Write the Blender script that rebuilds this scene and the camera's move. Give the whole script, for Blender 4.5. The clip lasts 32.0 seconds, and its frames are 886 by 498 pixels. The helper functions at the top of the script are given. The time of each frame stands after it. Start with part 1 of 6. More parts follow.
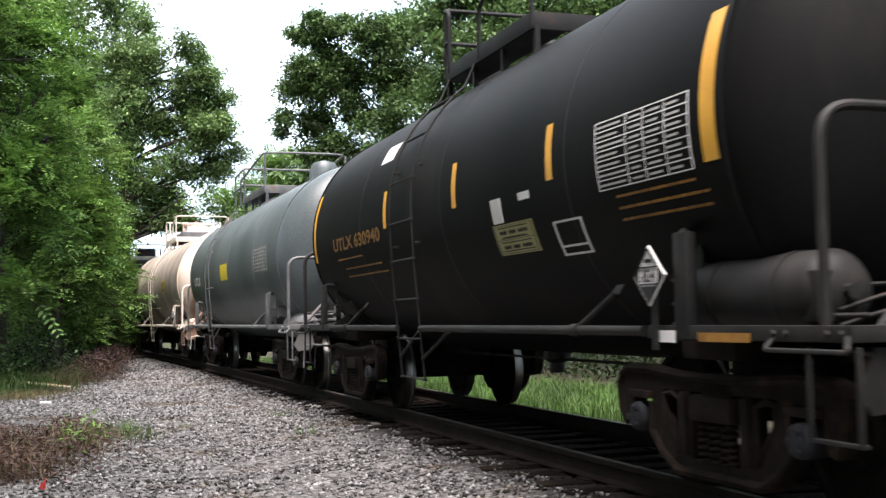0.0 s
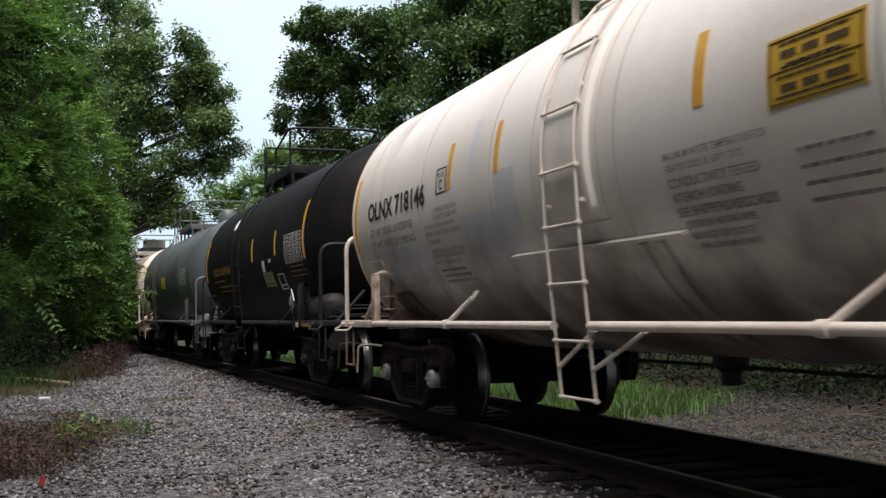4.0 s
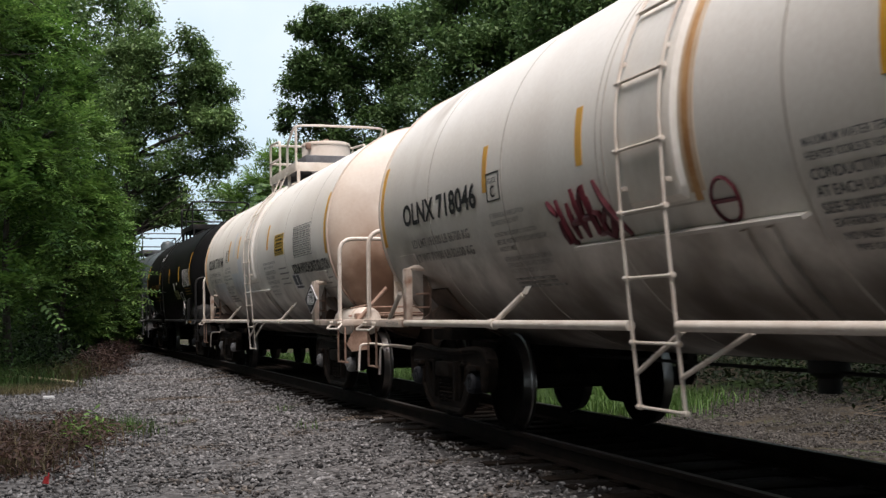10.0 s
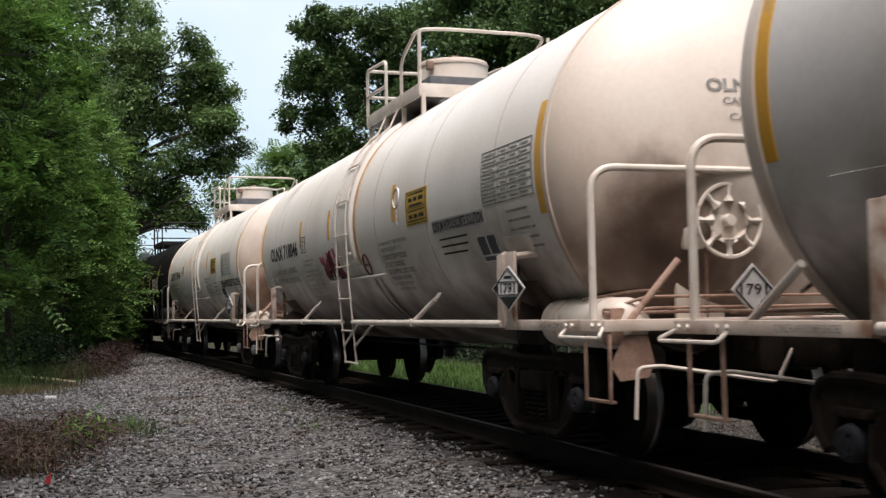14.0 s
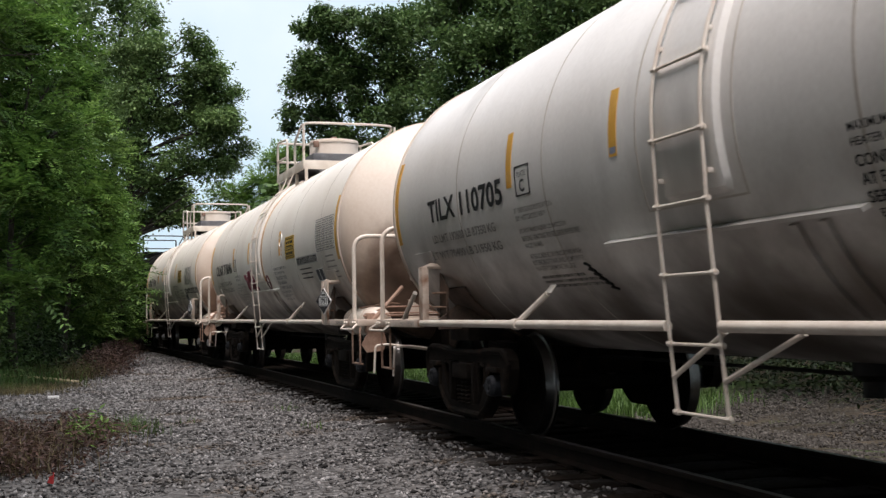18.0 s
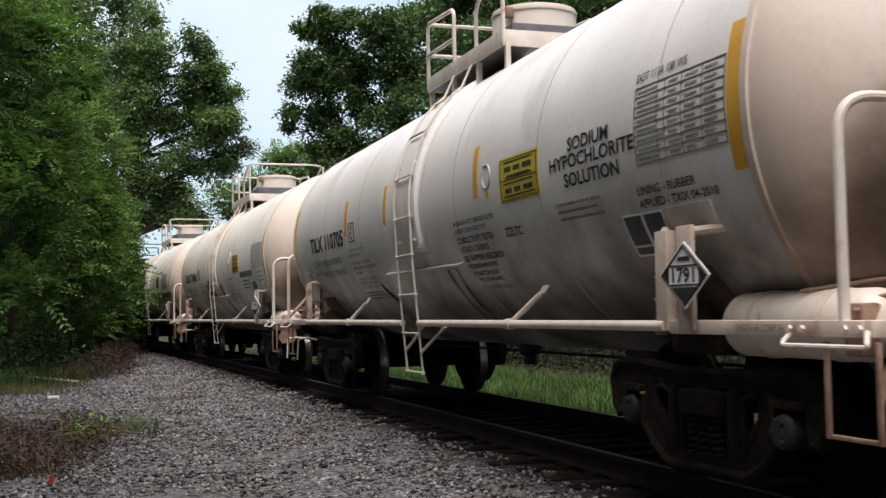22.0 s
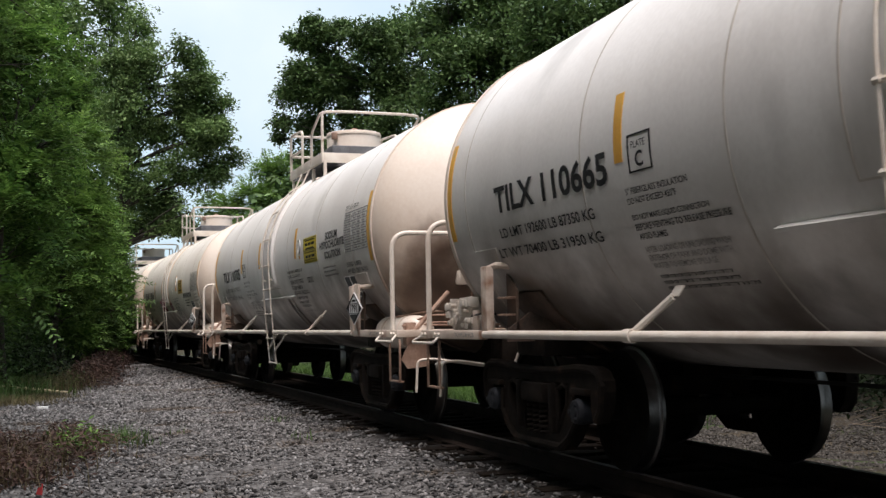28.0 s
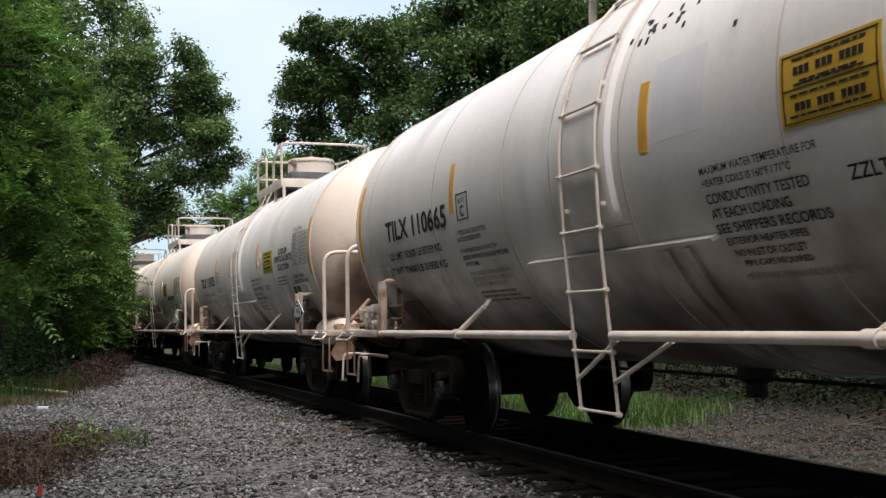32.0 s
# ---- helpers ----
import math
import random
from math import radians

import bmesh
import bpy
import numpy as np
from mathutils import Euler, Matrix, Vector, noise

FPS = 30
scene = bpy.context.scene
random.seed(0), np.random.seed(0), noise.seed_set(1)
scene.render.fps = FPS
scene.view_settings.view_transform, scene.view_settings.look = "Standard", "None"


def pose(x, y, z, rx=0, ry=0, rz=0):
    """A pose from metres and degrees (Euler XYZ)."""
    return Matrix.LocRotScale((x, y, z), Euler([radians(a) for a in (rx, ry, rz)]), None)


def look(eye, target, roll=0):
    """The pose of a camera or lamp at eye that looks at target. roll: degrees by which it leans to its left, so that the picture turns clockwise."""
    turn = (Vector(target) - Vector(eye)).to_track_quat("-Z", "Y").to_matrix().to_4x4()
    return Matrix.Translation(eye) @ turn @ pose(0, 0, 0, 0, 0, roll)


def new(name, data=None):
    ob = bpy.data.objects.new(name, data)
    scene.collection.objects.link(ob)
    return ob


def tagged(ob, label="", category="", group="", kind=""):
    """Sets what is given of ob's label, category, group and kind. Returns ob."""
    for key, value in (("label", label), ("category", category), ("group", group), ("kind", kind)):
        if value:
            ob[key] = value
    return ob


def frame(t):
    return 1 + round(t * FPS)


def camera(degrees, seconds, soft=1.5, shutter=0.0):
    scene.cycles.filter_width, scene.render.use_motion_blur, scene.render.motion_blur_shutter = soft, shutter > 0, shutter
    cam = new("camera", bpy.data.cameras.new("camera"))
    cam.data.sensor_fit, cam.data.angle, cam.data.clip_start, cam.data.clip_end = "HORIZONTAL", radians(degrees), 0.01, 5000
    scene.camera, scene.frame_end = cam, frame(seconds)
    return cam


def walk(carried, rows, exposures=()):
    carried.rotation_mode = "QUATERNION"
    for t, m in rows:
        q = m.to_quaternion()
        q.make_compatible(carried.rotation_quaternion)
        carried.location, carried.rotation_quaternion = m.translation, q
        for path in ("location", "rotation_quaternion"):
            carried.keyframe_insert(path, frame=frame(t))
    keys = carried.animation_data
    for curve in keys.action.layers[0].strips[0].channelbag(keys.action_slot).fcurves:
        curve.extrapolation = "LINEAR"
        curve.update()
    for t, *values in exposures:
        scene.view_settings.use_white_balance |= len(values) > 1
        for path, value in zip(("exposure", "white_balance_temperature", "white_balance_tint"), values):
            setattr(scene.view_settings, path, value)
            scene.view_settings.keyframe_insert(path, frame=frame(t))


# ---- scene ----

# ================= camera =================
cam = camera(42.594, 32.0, soft=1.4, shutter=0.5)
EYE = (0.0, 0.0, 1.045)
# seconds, turn to the left and tilt up, in degrees
TURNS = [(0, -0.217, 3.822), (1, -0.218, 3.736), (2, -0.218, 3.735), (3, -0.243, 3.648), (3.5, -0.255, 3.605), (5.5, -0.305, 3.660), (6, -0.261, 3.735),
         (7, -0.243, 3.822), (8, -0.174, 3.735), (9, -0.087, 3.648), (10, -0.087, 3.561), (11, -0.087, 3.517), (12, 0.000, 3.517), (13, 0.000, 3.517),
         (14, 0.000, 3.560), (14.5, 0.044, 3.605), (16.5, 0.131, 3.560), (18, 0.131, 3.560), (20, 0.131, 3.560), (22, 0.131, 3.560), (23, 0.168, 3.517),
         (23.5, 0.175, 3.517), (24, 0.087, 3.642), (24.5, -0.230, 3.953), (25, -0.342, 4.084), (25.5, -0.336, 4.084), (28, -0.342, 4.084), (32, -0.342, 4.084)]
walk(cam, [(t, pose(*EYE, 90 + tilt, 0, turn) @ pose(0, 0, 0, 0, 0, 0.087)) for t, turn, tilt in TURNS],
     exposures=[(0, 1.34, 6550, 19), (0.6, 1.30, 6550, 19), (2.0, 0.93, 6550, 19), (3.0, 0.42, 6550, 19), (6.0, 0.09, 6550, 19), (32, 0.09, 6550, 19)])

# ================= daylight =================
world = bpy.data.worlds.new("sky")
scene.world = world
world.use_nodes = True
SUN_EL, SUN_AZ = 72, 182
nt = world.node_tree
nt.nodes.clear()
sky = nt.nodes.new("ShaderNodeTexSky")
sky.sky_type, sky.sun_disc = "NISHITA", False
sky.sun_elevation, sky.sun_rotation = radians(SUN_EL), radians(SUN_AZ)
sky.dust_density, sky.ozone_density = 2.5, 1.0
tc = nt.nodes.new("ShaderNodeTexCoord")
cl = nt.nodes.new("ShaderNodeTexNoise")
cl.inputs["Scale"].default_value, cl.inputs["Detail"].default_value = 2.2, 6
ramp = nt.nodes.new("ShaderNodeValToRGB")
ramp.color_ramp.elements[0].position, ramp.color_ramp.elements[1].position = 0.42, 0.72
haze = nt.nodes.new("ShaderNodeMixRGB")
haze.inputs[0].default_value = 0.85
haze.inputs[2].default_value = (7.7, 10.2, 11.2, 1)
mixc = nt.nodes.new("ShaderNodeMixRGB")
mixc.inputs[2].default_value = (11.0, 12.2, 12.7, 1)
bg = nt.nodes.new("ShaderNodeBackground")
bg.inputs["Strength"].default_value = 0.09
wo = nt.nodes.new("ShaderNodeOutputWorld")
nt.links.new(tc.outputs["Generated"], cl.inputs["Vector"])
nt.links.new(cl.outputs["Fac"], ramp.inputs["Fac"])
nt.links.new(ramp.outputs["Color"], mixc.inputs[0])
nt.links.new(sky.outputs["Color"], haze.inputs[1])
nt.links.new(haze.outputs["Color"], mixc.inputs[1])
nt.links.new(mixc.outputs["Color"], bg.inputs["Color"])
nt.links.new(bg.outputs["Background"], wo.inputs["Surface"])
sun = new("sun", bpy.data.lights.new("sun", "SUN"))
sun.data.energy, sun.data.angle, sun.data.color = 5.0, radians(42), (1.0, 0.94, 0.865)
sun.matrix_world = look((0, 0, 60), Vector((0, 0, 60)) - Vector((math.sin(radians(SUN_AZ)) * math.cos(radians(SUN_EL)),
                        math.cos(radians(SUN_AZ)) * math.cos(radians(SUN_EL)), math.sin(radians(SUN_EL)))))


# ================= materials =================
def mat(name, a, b, scale=3.0, rough=0.6, metal=0.0, bump=0.2, fine=40.0, spot=None, spot_scale=1.5, spot_at=0.62, island=0.0, rand=0.0, streak=1.0, gloss=0.5):
    """Two colours mixed by coarse and fine noise, an optional third one in patches, and a fine relief."""
    m = bpy.data.materials.new(name)
    m.use_nodes = True
    t = m.node_tree
    L = t.links.new
    p = t.nodes["Principled BSDF"]
    co = t.nodes.new("ShaderNodeTexCoord")
    mp = t.nodes.new("ShaderNodeMapping")
    mp.inputs["Scale"].default_value = (1, 1, streak)
    L(co.outputs["Object"], mp.inputs["Vector"])
    n1 = t.nodes.new("ShaderNodeTexNoise")
    n1.inputs["Scale"].default_value, n1.inputs["Detail"].default_value = scale, 5
    n2 = t.nodes.new("ShaderNodeTexNoise")
    n2.inputs["Scale"].default_value, n2.inputs["Detail"].default_value = fine, 3
    L(mp.outputs["Vector"], n1.inputs["Vector"])
    L(co.outputs["Object"], n2.inputs["Vector"])
    add = t.nodes.new("ShaderNodeMath")
    add.operation = "MULTIPLY_ADD"
    add.inputs[1].default_value = 0.35
    L(n2.outputs["Fac"], add.inputs[0])
    L(n1.outputs["Fac"], add.inputs[2])
    rp = t.nodes.new("ShaderNodeValToRGB")
    rp.color_ramp.elements[0].position, rp.color_ramp.elements[1].position = 0.5, 0.86
    rp.color_ramp.elements[0].color, rp.color_ramp.elements[1].color = (*a, 1), (*b, 1)
    L(add.outputs[0], rp.inputs["Fac"])
    col = rp.outputs["Color"]
    if spot:
        n3 = t.nodes.new("ShaderNodeTexNoise")
        n3.inputs["Scale"].default_value, n3.inputs["Detail"].default_value = spot_scale, 7
        L(mp.outputs["Vector"], n3.inputs["Vector"])
        r3 = t.nodes.new("ShaderNodeValToRGB")
        r3.color_ramp.elements[0].position, r3.color_ramp.elements[1].position = spot_at, spot_at + 0.12
        L(n3.outputs["Fac"], r3.inputs["Fac"])
        mx = t.nodes.new("ShaderNodeMixRGB")
        mx.inputs[2].default_value = (*spot, 1)
        L(r3.outputs["Color"], mx.inputs[0])
        L(col, mx.inputs[1])
        col = mx.outputs["Color"]
    for amount, node, out in ((island, "ShaderNodeNewGeometry", "Random Per Island"), (rand, "ShaderNodeObjectInfo", "Random")):
        if amount:
            g = t.nodes.new(node)
            mr = t.nodes.new("ShaderNodeMapRange")
            mr.inputs["To Min"].default_value, mr.inputs["To Max"].default_value = 1 - amount, 1 + amount
            L(g.outputs[out], mr.inputs["Value"])
            hs = t.nodes.new("ShaderNodeHueSaturation")
            L(mr.outputs["Result"], hs.inputs["Value"])
            L(col, hs.inputs["Color"])
            col = hs.outputs["Color"]
    L(col, p.inputs["Base Color"])
    p.inputs["Roughness"].default_value, p.inputs["Metallic"].default_value = rough, metal
    p.inputs["Specular IOR Level"].default_value = gloss
    if bump:
        bp = t.nodes.new("ShaderNodeBump")
        bp.inputs["Strength"].default_value, bp.inputs["Distance"].default_value = bump, 0.01
        L(n2.outputs["Fac"], bp.inputs["Height"])
        L(bp.outputs["Normal"], p.inputs["Normal"])
    return m


def leaf_mat(name, dark, light):
    """Leaves: colour by leaf, some light let through."""
    m = bpy.data.materials.new(name)
    m.use_nodes = True
    t = m.node_tree
    L = t.links.new
    p = t.nodes["Principled BSDF"]
    g = t.nodes.new("ShaderNodeNewGeometry")
    rp = t.nodes.new("ShaderNodeValToRGB")
    rp.color_ramp.elements[0].color, rp.color_ramp.elements[1].color = (*dark, 1), (*light, 1)
    L(g.outputs["Random Per Island"], rp.inputs["Fac"])
    # clump-sized noise lightens and darkens leaves, standing in for sunlit clumps and gaps
    co = t.nodes.new("ShaderNodeTexCoord")
    n = t.nodes.new("ShaderNodeTexNoise")
    n.inputs["Scale"].default_value = 0.7
    L(co.outputs["Object"], n.inputs["Vector"])
    hs = t.nodes.new("ShaderNodeHueSaturation")
    mr = t.nodes.new("ShaderNodeMapRange")
    mr.inputs["From Min"].default_value, mr.inputs["From Max"].default_value = 0.3, 0.7
    mr.inputs["To Min"].default_value, mr.inputs["To Max"].default_value = 0.55, 1.45
    L(n.outputs["Fac"], mr.inputs["Value"])
    L(mr.outputs["Result"], hs.inputs["Value"])
    L(rp.outputs["Color"], hs.inputs["Color"])
    L(hs.outputs["Color"], p.inputs["Base Color"])
    p.inputs["Roughness"].default_value, p.inputs["Specular IOR Level"].default_value = 0.55, 0.22
    tr = t.nodes.new("ShaderNodeBsdfTranslucent")
    L(hs.outputs["Color"], tr.inputs["Color"])
    ms = t.nodes.new("ShaderNodeMixShader")
    ms.inputs[0].default_value = 0.27
    L(p.outputs[0], ms.inputs[1])
    L(tr.outputs[0], ms.inputs[2])
    L(ms.outputs[0], t.nodes["Material Output"].inputs["Surface"])
    return m


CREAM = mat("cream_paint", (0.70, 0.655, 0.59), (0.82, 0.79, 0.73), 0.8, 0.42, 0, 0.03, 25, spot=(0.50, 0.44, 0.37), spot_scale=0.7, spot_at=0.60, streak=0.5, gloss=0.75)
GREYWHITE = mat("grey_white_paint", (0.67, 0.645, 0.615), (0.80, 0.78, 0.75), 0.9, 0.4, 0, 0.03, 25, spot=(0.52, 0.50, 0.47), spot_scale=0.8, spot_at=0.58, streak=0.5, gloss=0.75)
HEADS = mat("cream_head_paint", (0.66, 0.56, 0.47), (0.76, 0.68, 0.60), 0.9, 0.45, 0, 0.03, 25, spot=(0.45, 0.33, 0.25), spot_scale=0.9, spot_at=0.66)


def stain_shade_spots(m, spots):
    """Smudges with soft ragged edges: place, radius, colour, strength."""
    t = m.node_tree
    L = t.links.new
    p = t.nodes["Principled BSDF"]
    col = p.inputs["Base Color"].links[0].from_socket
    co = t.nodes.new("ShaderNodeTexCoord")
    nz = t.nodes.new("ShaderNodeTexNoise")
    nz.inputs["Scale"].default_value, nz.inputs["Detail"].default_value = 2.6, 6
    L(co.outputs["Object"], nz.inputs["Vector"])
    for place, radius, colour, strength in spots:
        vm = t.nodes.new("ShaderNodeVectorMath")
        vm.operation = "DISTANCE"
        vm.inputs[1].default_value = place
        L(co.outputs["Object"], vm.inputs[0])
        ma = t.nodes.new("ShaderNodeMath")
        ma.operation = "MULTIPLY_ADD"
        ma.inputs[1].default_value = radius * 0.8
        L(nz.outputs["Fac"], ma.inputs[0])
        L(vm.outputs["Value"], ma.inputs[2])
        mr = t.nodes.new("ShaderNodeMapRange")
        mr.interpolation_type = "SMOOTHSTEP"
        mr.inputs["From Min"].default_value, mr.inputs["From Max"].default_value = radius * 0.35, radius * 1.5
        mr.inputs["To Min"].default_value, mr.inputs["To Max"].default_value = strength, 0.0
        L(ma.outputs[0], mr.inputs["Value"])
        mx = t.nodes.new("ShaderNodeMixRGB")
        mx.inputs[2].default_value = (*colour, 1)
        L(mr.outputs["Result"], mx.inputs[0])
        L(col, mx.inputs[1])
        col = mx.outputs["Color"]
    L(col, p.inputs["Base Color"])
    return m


# rust smudges; each rear head also darkens widely towards its bottom
stain_shade_spots(HEADS, [((-6.6, 0.95, 1.40), 1.15, (0.36, 0.20, 0.115), 0.8), ((-6.73, 0.85, 1.56), 0.72, (0.032, 0.017, 0.010), 0.97), ((-6.82, 0.82, 1.95), 0.46, (0.07, 0.035, 0.02), 0.9), ((-6.45, 0.35, 1.0), 1.5, (0.05, 0.03, 0.02), 0.92), ((6.7, 0.8, 1.4), 0.9, (0.34, 0.22, 0.15), 0.6), ((6.5, 0.5, 1.05), 1.2, (0.07, 0.045, 0.03), 0.85)])
HEADS_RUSTY = mat("rusty_head_paint", (0.66, 0.56, 0.47), (0.76, 0.68, 0.60), 0.9, 0.45, 0, 0.03, 25, spot=(0.45, 0.33, 0.25), spot_scale=0.9, spot_at=0.66)
stain_shade_spots(HEADS_RUSTY, [((-6.45, 0.75, 1.60), 1.45, (0.33, 0.165, 0.085), 0.85), ((-6.45, 0.60, 1.55), 0.8, (0.13, 0.065, 0.038), 0.8), ((-6.30, 1.05, 1.25), 0.85, (0.16, 0.085, 0.05), 0.85), ((-6.3, 0.35, 1.0), 1.4, (0.05, 0.028, 0.018), 0.92), ((6.45, 0.8, 1.4), 0.9, (0.34, 0.22, 0.15), 0.6)])
FRAME = mat("cream_frame_paint", (0.52, 0.41, 0.33), (0.67, 0.57, 0.49), 5, 0.5, 0, 0.1, 60, spot=(0.29, 0.16, 0.10), spot_scale=3, spot_at=0.58)
PIPE = mat("pipe_paint", (0.58, 0.50, 0.43), (0.72, 0.66, 0.58), 4, 0.45, 0, 0.08, 60, spot=(0.33, 0.20, 0.13), spot_scale=6, spot_at=0.66)
BLACK = mat("black_tank_paint", (0.0048, 0.005, 0.0052), (0.0095, 0.0094, 0.0093), 0.9, 0.55, 0, 0.05, 30, spot=(0.018, 0.016, 0.0145), spot_scale=0.8, spot_at=0.6, streak=0.4, gloss=0.06)
BLACKF = mat("black_frame_paint", (0.009, 0.009, 0.009), (0.018, 0.017, 0.016), 4, 0.6, 0, 0.1, 60, spot=(0.03, 0.02, 0.015), spot_scale=4, spot_at=0.62, gloss=0.25)
BLUEGREY = mat("blue_grey_paint", (0.05, 0.064, 0.068), (0.10, 0.118, 0.125), 0.9, 0.4, 0, 0.04, 30, spot=(0.12, 0.10, 0.085), spot_scale=0.9, spot_at=0.62, streak=0.4)
BLUEGREYF = mat("grey_frame_paint", (0.07, 0.072, 0.075), (0.15, 0.15, 0.15), 4, 0.5, 0, 0.1, 60, spot=(0.12, 0.08, 0.06), spot_scale=4, spot_at=0.6)
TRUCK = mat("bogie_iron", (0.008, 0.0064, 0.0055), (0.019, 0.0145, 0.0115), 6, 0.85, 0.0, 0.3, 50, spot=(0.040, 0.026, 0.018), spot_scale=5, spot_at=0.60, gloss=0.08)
# wheel iron darker than the bogies', with the underside shade in its colour
WHEEL = mat("shade_dark_wheel_iron", (0.0045, 0.004, 0.0036), (0.010, 0.0085, 0.007), 6, 0.85, 0, 0.3, 50, gloss=0.06)
TREAD = mat("wheel_steel", (0.16, 0.155, 0.15), (0.30, 0.29, 0.28), 4, 0.32, 1.0, 0.05, 60)
CAPS = mat("bearing_cap", (0.15, 0.15, 0.155), (0.26, 0.26, 0.26), 8, 0.55, 0.1, 0.1, 60, rand=0.45, gloss=0.3)
CAPS_DARK = mat("dull_bearing_cap", (0.014, 0.016, 0.020), (0.03, 0.032, 0.036), 8, 0.6, 0.0, 0.1, 60, rand=0.4, gloss=0.15)
YELLOW = mat("yellow_tape", (0.62, 0.31, 0.02), (0.78, 0.42, 0.04), 3, 0.4, 0, 0.03, 50, spot=(0.45, 0.28, 0.10), spot_scale=5, spot_at=0.64)
PLACARD = mat("yellow_placard", (0.58, 0.46, 0.015), (0.68, 0.54, 0.035), 3, 0.45, 0, 0.03, 50, spot=(0.42, 0.29, 0.05), spot_scale=6, spot_at=0.66)
FADED_PLACARD = mat("bleached_placard", (0.36, 0.35, 0.14), (0.47, 0.46, 0.22), 3, 0.5, 0, 0.03, 50)
AMBER_PLACARD = mat("amber_placard", (0.55, 0.33, 0.02), (0.65, 0.41, 0.04), 3, 0.45, 0, 0.03, 50)
INK = mat("black_ink", (0.014, 0.014, 0.016), (0.036, 0.036, 0.036), 8, 0.6, 0, 0, 60, gloss=0.2)
FADED = mat("faded_ink", (0.17, 0.16, 0.15), (0.33, 0.31, 0.29), 9, 0.6, 0, 0, 60)
TABLE_INK = mat("table_ink", (0.10, 0.10, 0.105), (0.22, 0.22, 0.225), 9, 0.6, 0, 0, 60)
GREYBAND = mat("grey_band", (0.40, 0.39, 0.38), (0.52, 0.51, 0.49), 5, 0.5, 0, 0.02, 40)
SIGNWHITE = mat("sign_white", (0.70, 0.70, 0.70), (0.80, 0.80, 0.79), 5, 0.5, 0, 0, 50)
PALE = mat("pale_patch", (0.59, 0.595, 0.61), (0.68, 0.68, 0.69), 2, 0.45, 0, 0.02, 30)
PALER = mat("pale_lavender_patch", (0.665, 0.655, 0.67), (0.765, 0.755, 0.765), 2, 0.4, 0, 0.02, 30)
DARKSIGN = mat("dark_sign", (0.03, 0.035, 0.045), (0.06, 0.065, 0.075), 6, 0.5, 0, 0, 50)
AMBER = mat("amber_lettering", (0.17, 0.08, 0.012), (0.33, 0.16, 0.018), 8, 0.6, 0, 0, 50)
GRAFFITI = mat("maroon_spray", (0.07, 0.008, 0.015), (0.14, 0.02, 0.03), 9, 0.5, 0, 0, 50)
RUST_PALE = mat("pale_rust_wash", (0.52, 0.36, 0.22), (0.66, 0.53, 0.40), 3, 0.6, 0, 0.03, 40)
RUST = mat("rust_stain", (0.40, 0.19, 0.065), (0.58, 0.34, 0.15), 5, 0.7, 0, 0.05, 40)
# dark brown for the recessed webs and saddles at the car ends
WEB_BROWN = mat("web_brown", (0.06, 0.04, 0.03), (0.16, 0.10, 0.07), 4, 0.8, 0, 0.05, 40)
DIRTY = mat("grimy_paint", (0.24, 0.195, 0.16), (0.42, 0.37, 0.32), 0.9, 0.5, 0, 0.05, 30, spot=(0.15, 0.11, 0.085), spot_scale=0.8, spot_at=0.52, streak=0.4)
belly_rng = random.Random(21)
for paint in (CREAM, GREYWHITE, PALE):     # brown road dirt on the belly with its shade painted in, thickest over the bogies
    stain_shade_spots(paint, [((sx * 4.85, 1.08, 1.12), 1.25, (0.085, 0.052, 0.033), 0.85) for sx in (1, -1)]
           + [(((k - 8) * 0.8 + belly_rng.uniform(-0.2, 0.2), 1.0 + belly_rng.uniform(-0.06, 0.06), 1.07 + belly_rng.uniform(-0.08, 0.1)), belly_rng.uniform(0.78, 1.0), (0.085, 0.052, 0.029), belly_rng.uniform(0.78, 0.9)) for k in range(17)]
           + [(((k - 3) * 2.0 + belly_rng.uniform(-0.4, 0.4), 0.45, 0.88), belly_rng.uniform(0.95, 1.2), (0.045, 0.029, 0.019), 0.88) for k in range(7)])
# ballast with the tree shade behind the line put into its colour
SHADE_STONE = mat("shaded_stone", (0.028, 0.025, 0.022), (0.085, 0.078, 0.07), 9, 0.9, 0, 0.3, 60, island=0.45, gloss=0.1)
BLUE = mat("blue_smear", (0.16, 0.20, 0.30), (0.26, 0.30, 0.40), 5, 0.5, 0, 0, 40)
DECK = mat("grey_deck", (0.09, 0.09, 0.097), (0.16, 0.16, 0.168), 4, 0.6, 0.1, 0.15, 50, spot=(0.2, 0.12, 0.08), spot_scale=4, spot_at=0.66)
RAIL = mat("rail_steel", (0.010, 0.0075, 0.006), (0.020, 0.014, 0.011), 5, 0.8, 0.0, 0.2, 60, gloss=0.08)
RAILTOP = mat("rail_head", (0.05, 0.046, 0.042), (0.10, 0.09, 0.085), 5, 0.5, 0.6, 0.05, 60)
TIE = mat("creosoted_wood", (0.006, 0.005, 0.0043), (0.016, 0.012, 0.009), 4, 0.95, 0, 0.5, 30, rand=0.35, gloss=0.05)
STONE = mat("ballast_stone", (0.070, 0.068, 0.067), (0.205, 0.200, 0.198), 9, 0.9, 0, 0.3, 60, spot=(0.088, 0.072, 0.058), spot_scale=0.9, spot_at=0.56, island=0.85, gloss=0.12)
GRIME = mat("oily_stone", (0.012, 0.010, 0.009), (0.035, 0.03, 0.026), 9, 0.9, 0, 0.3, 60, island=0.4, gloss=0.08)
SEAM = mat("dirty_seam", (0.40, 0.36, 0.31), (0.56, 0.52, 0.47), 3, 0.6, 0, 0.05, 40)
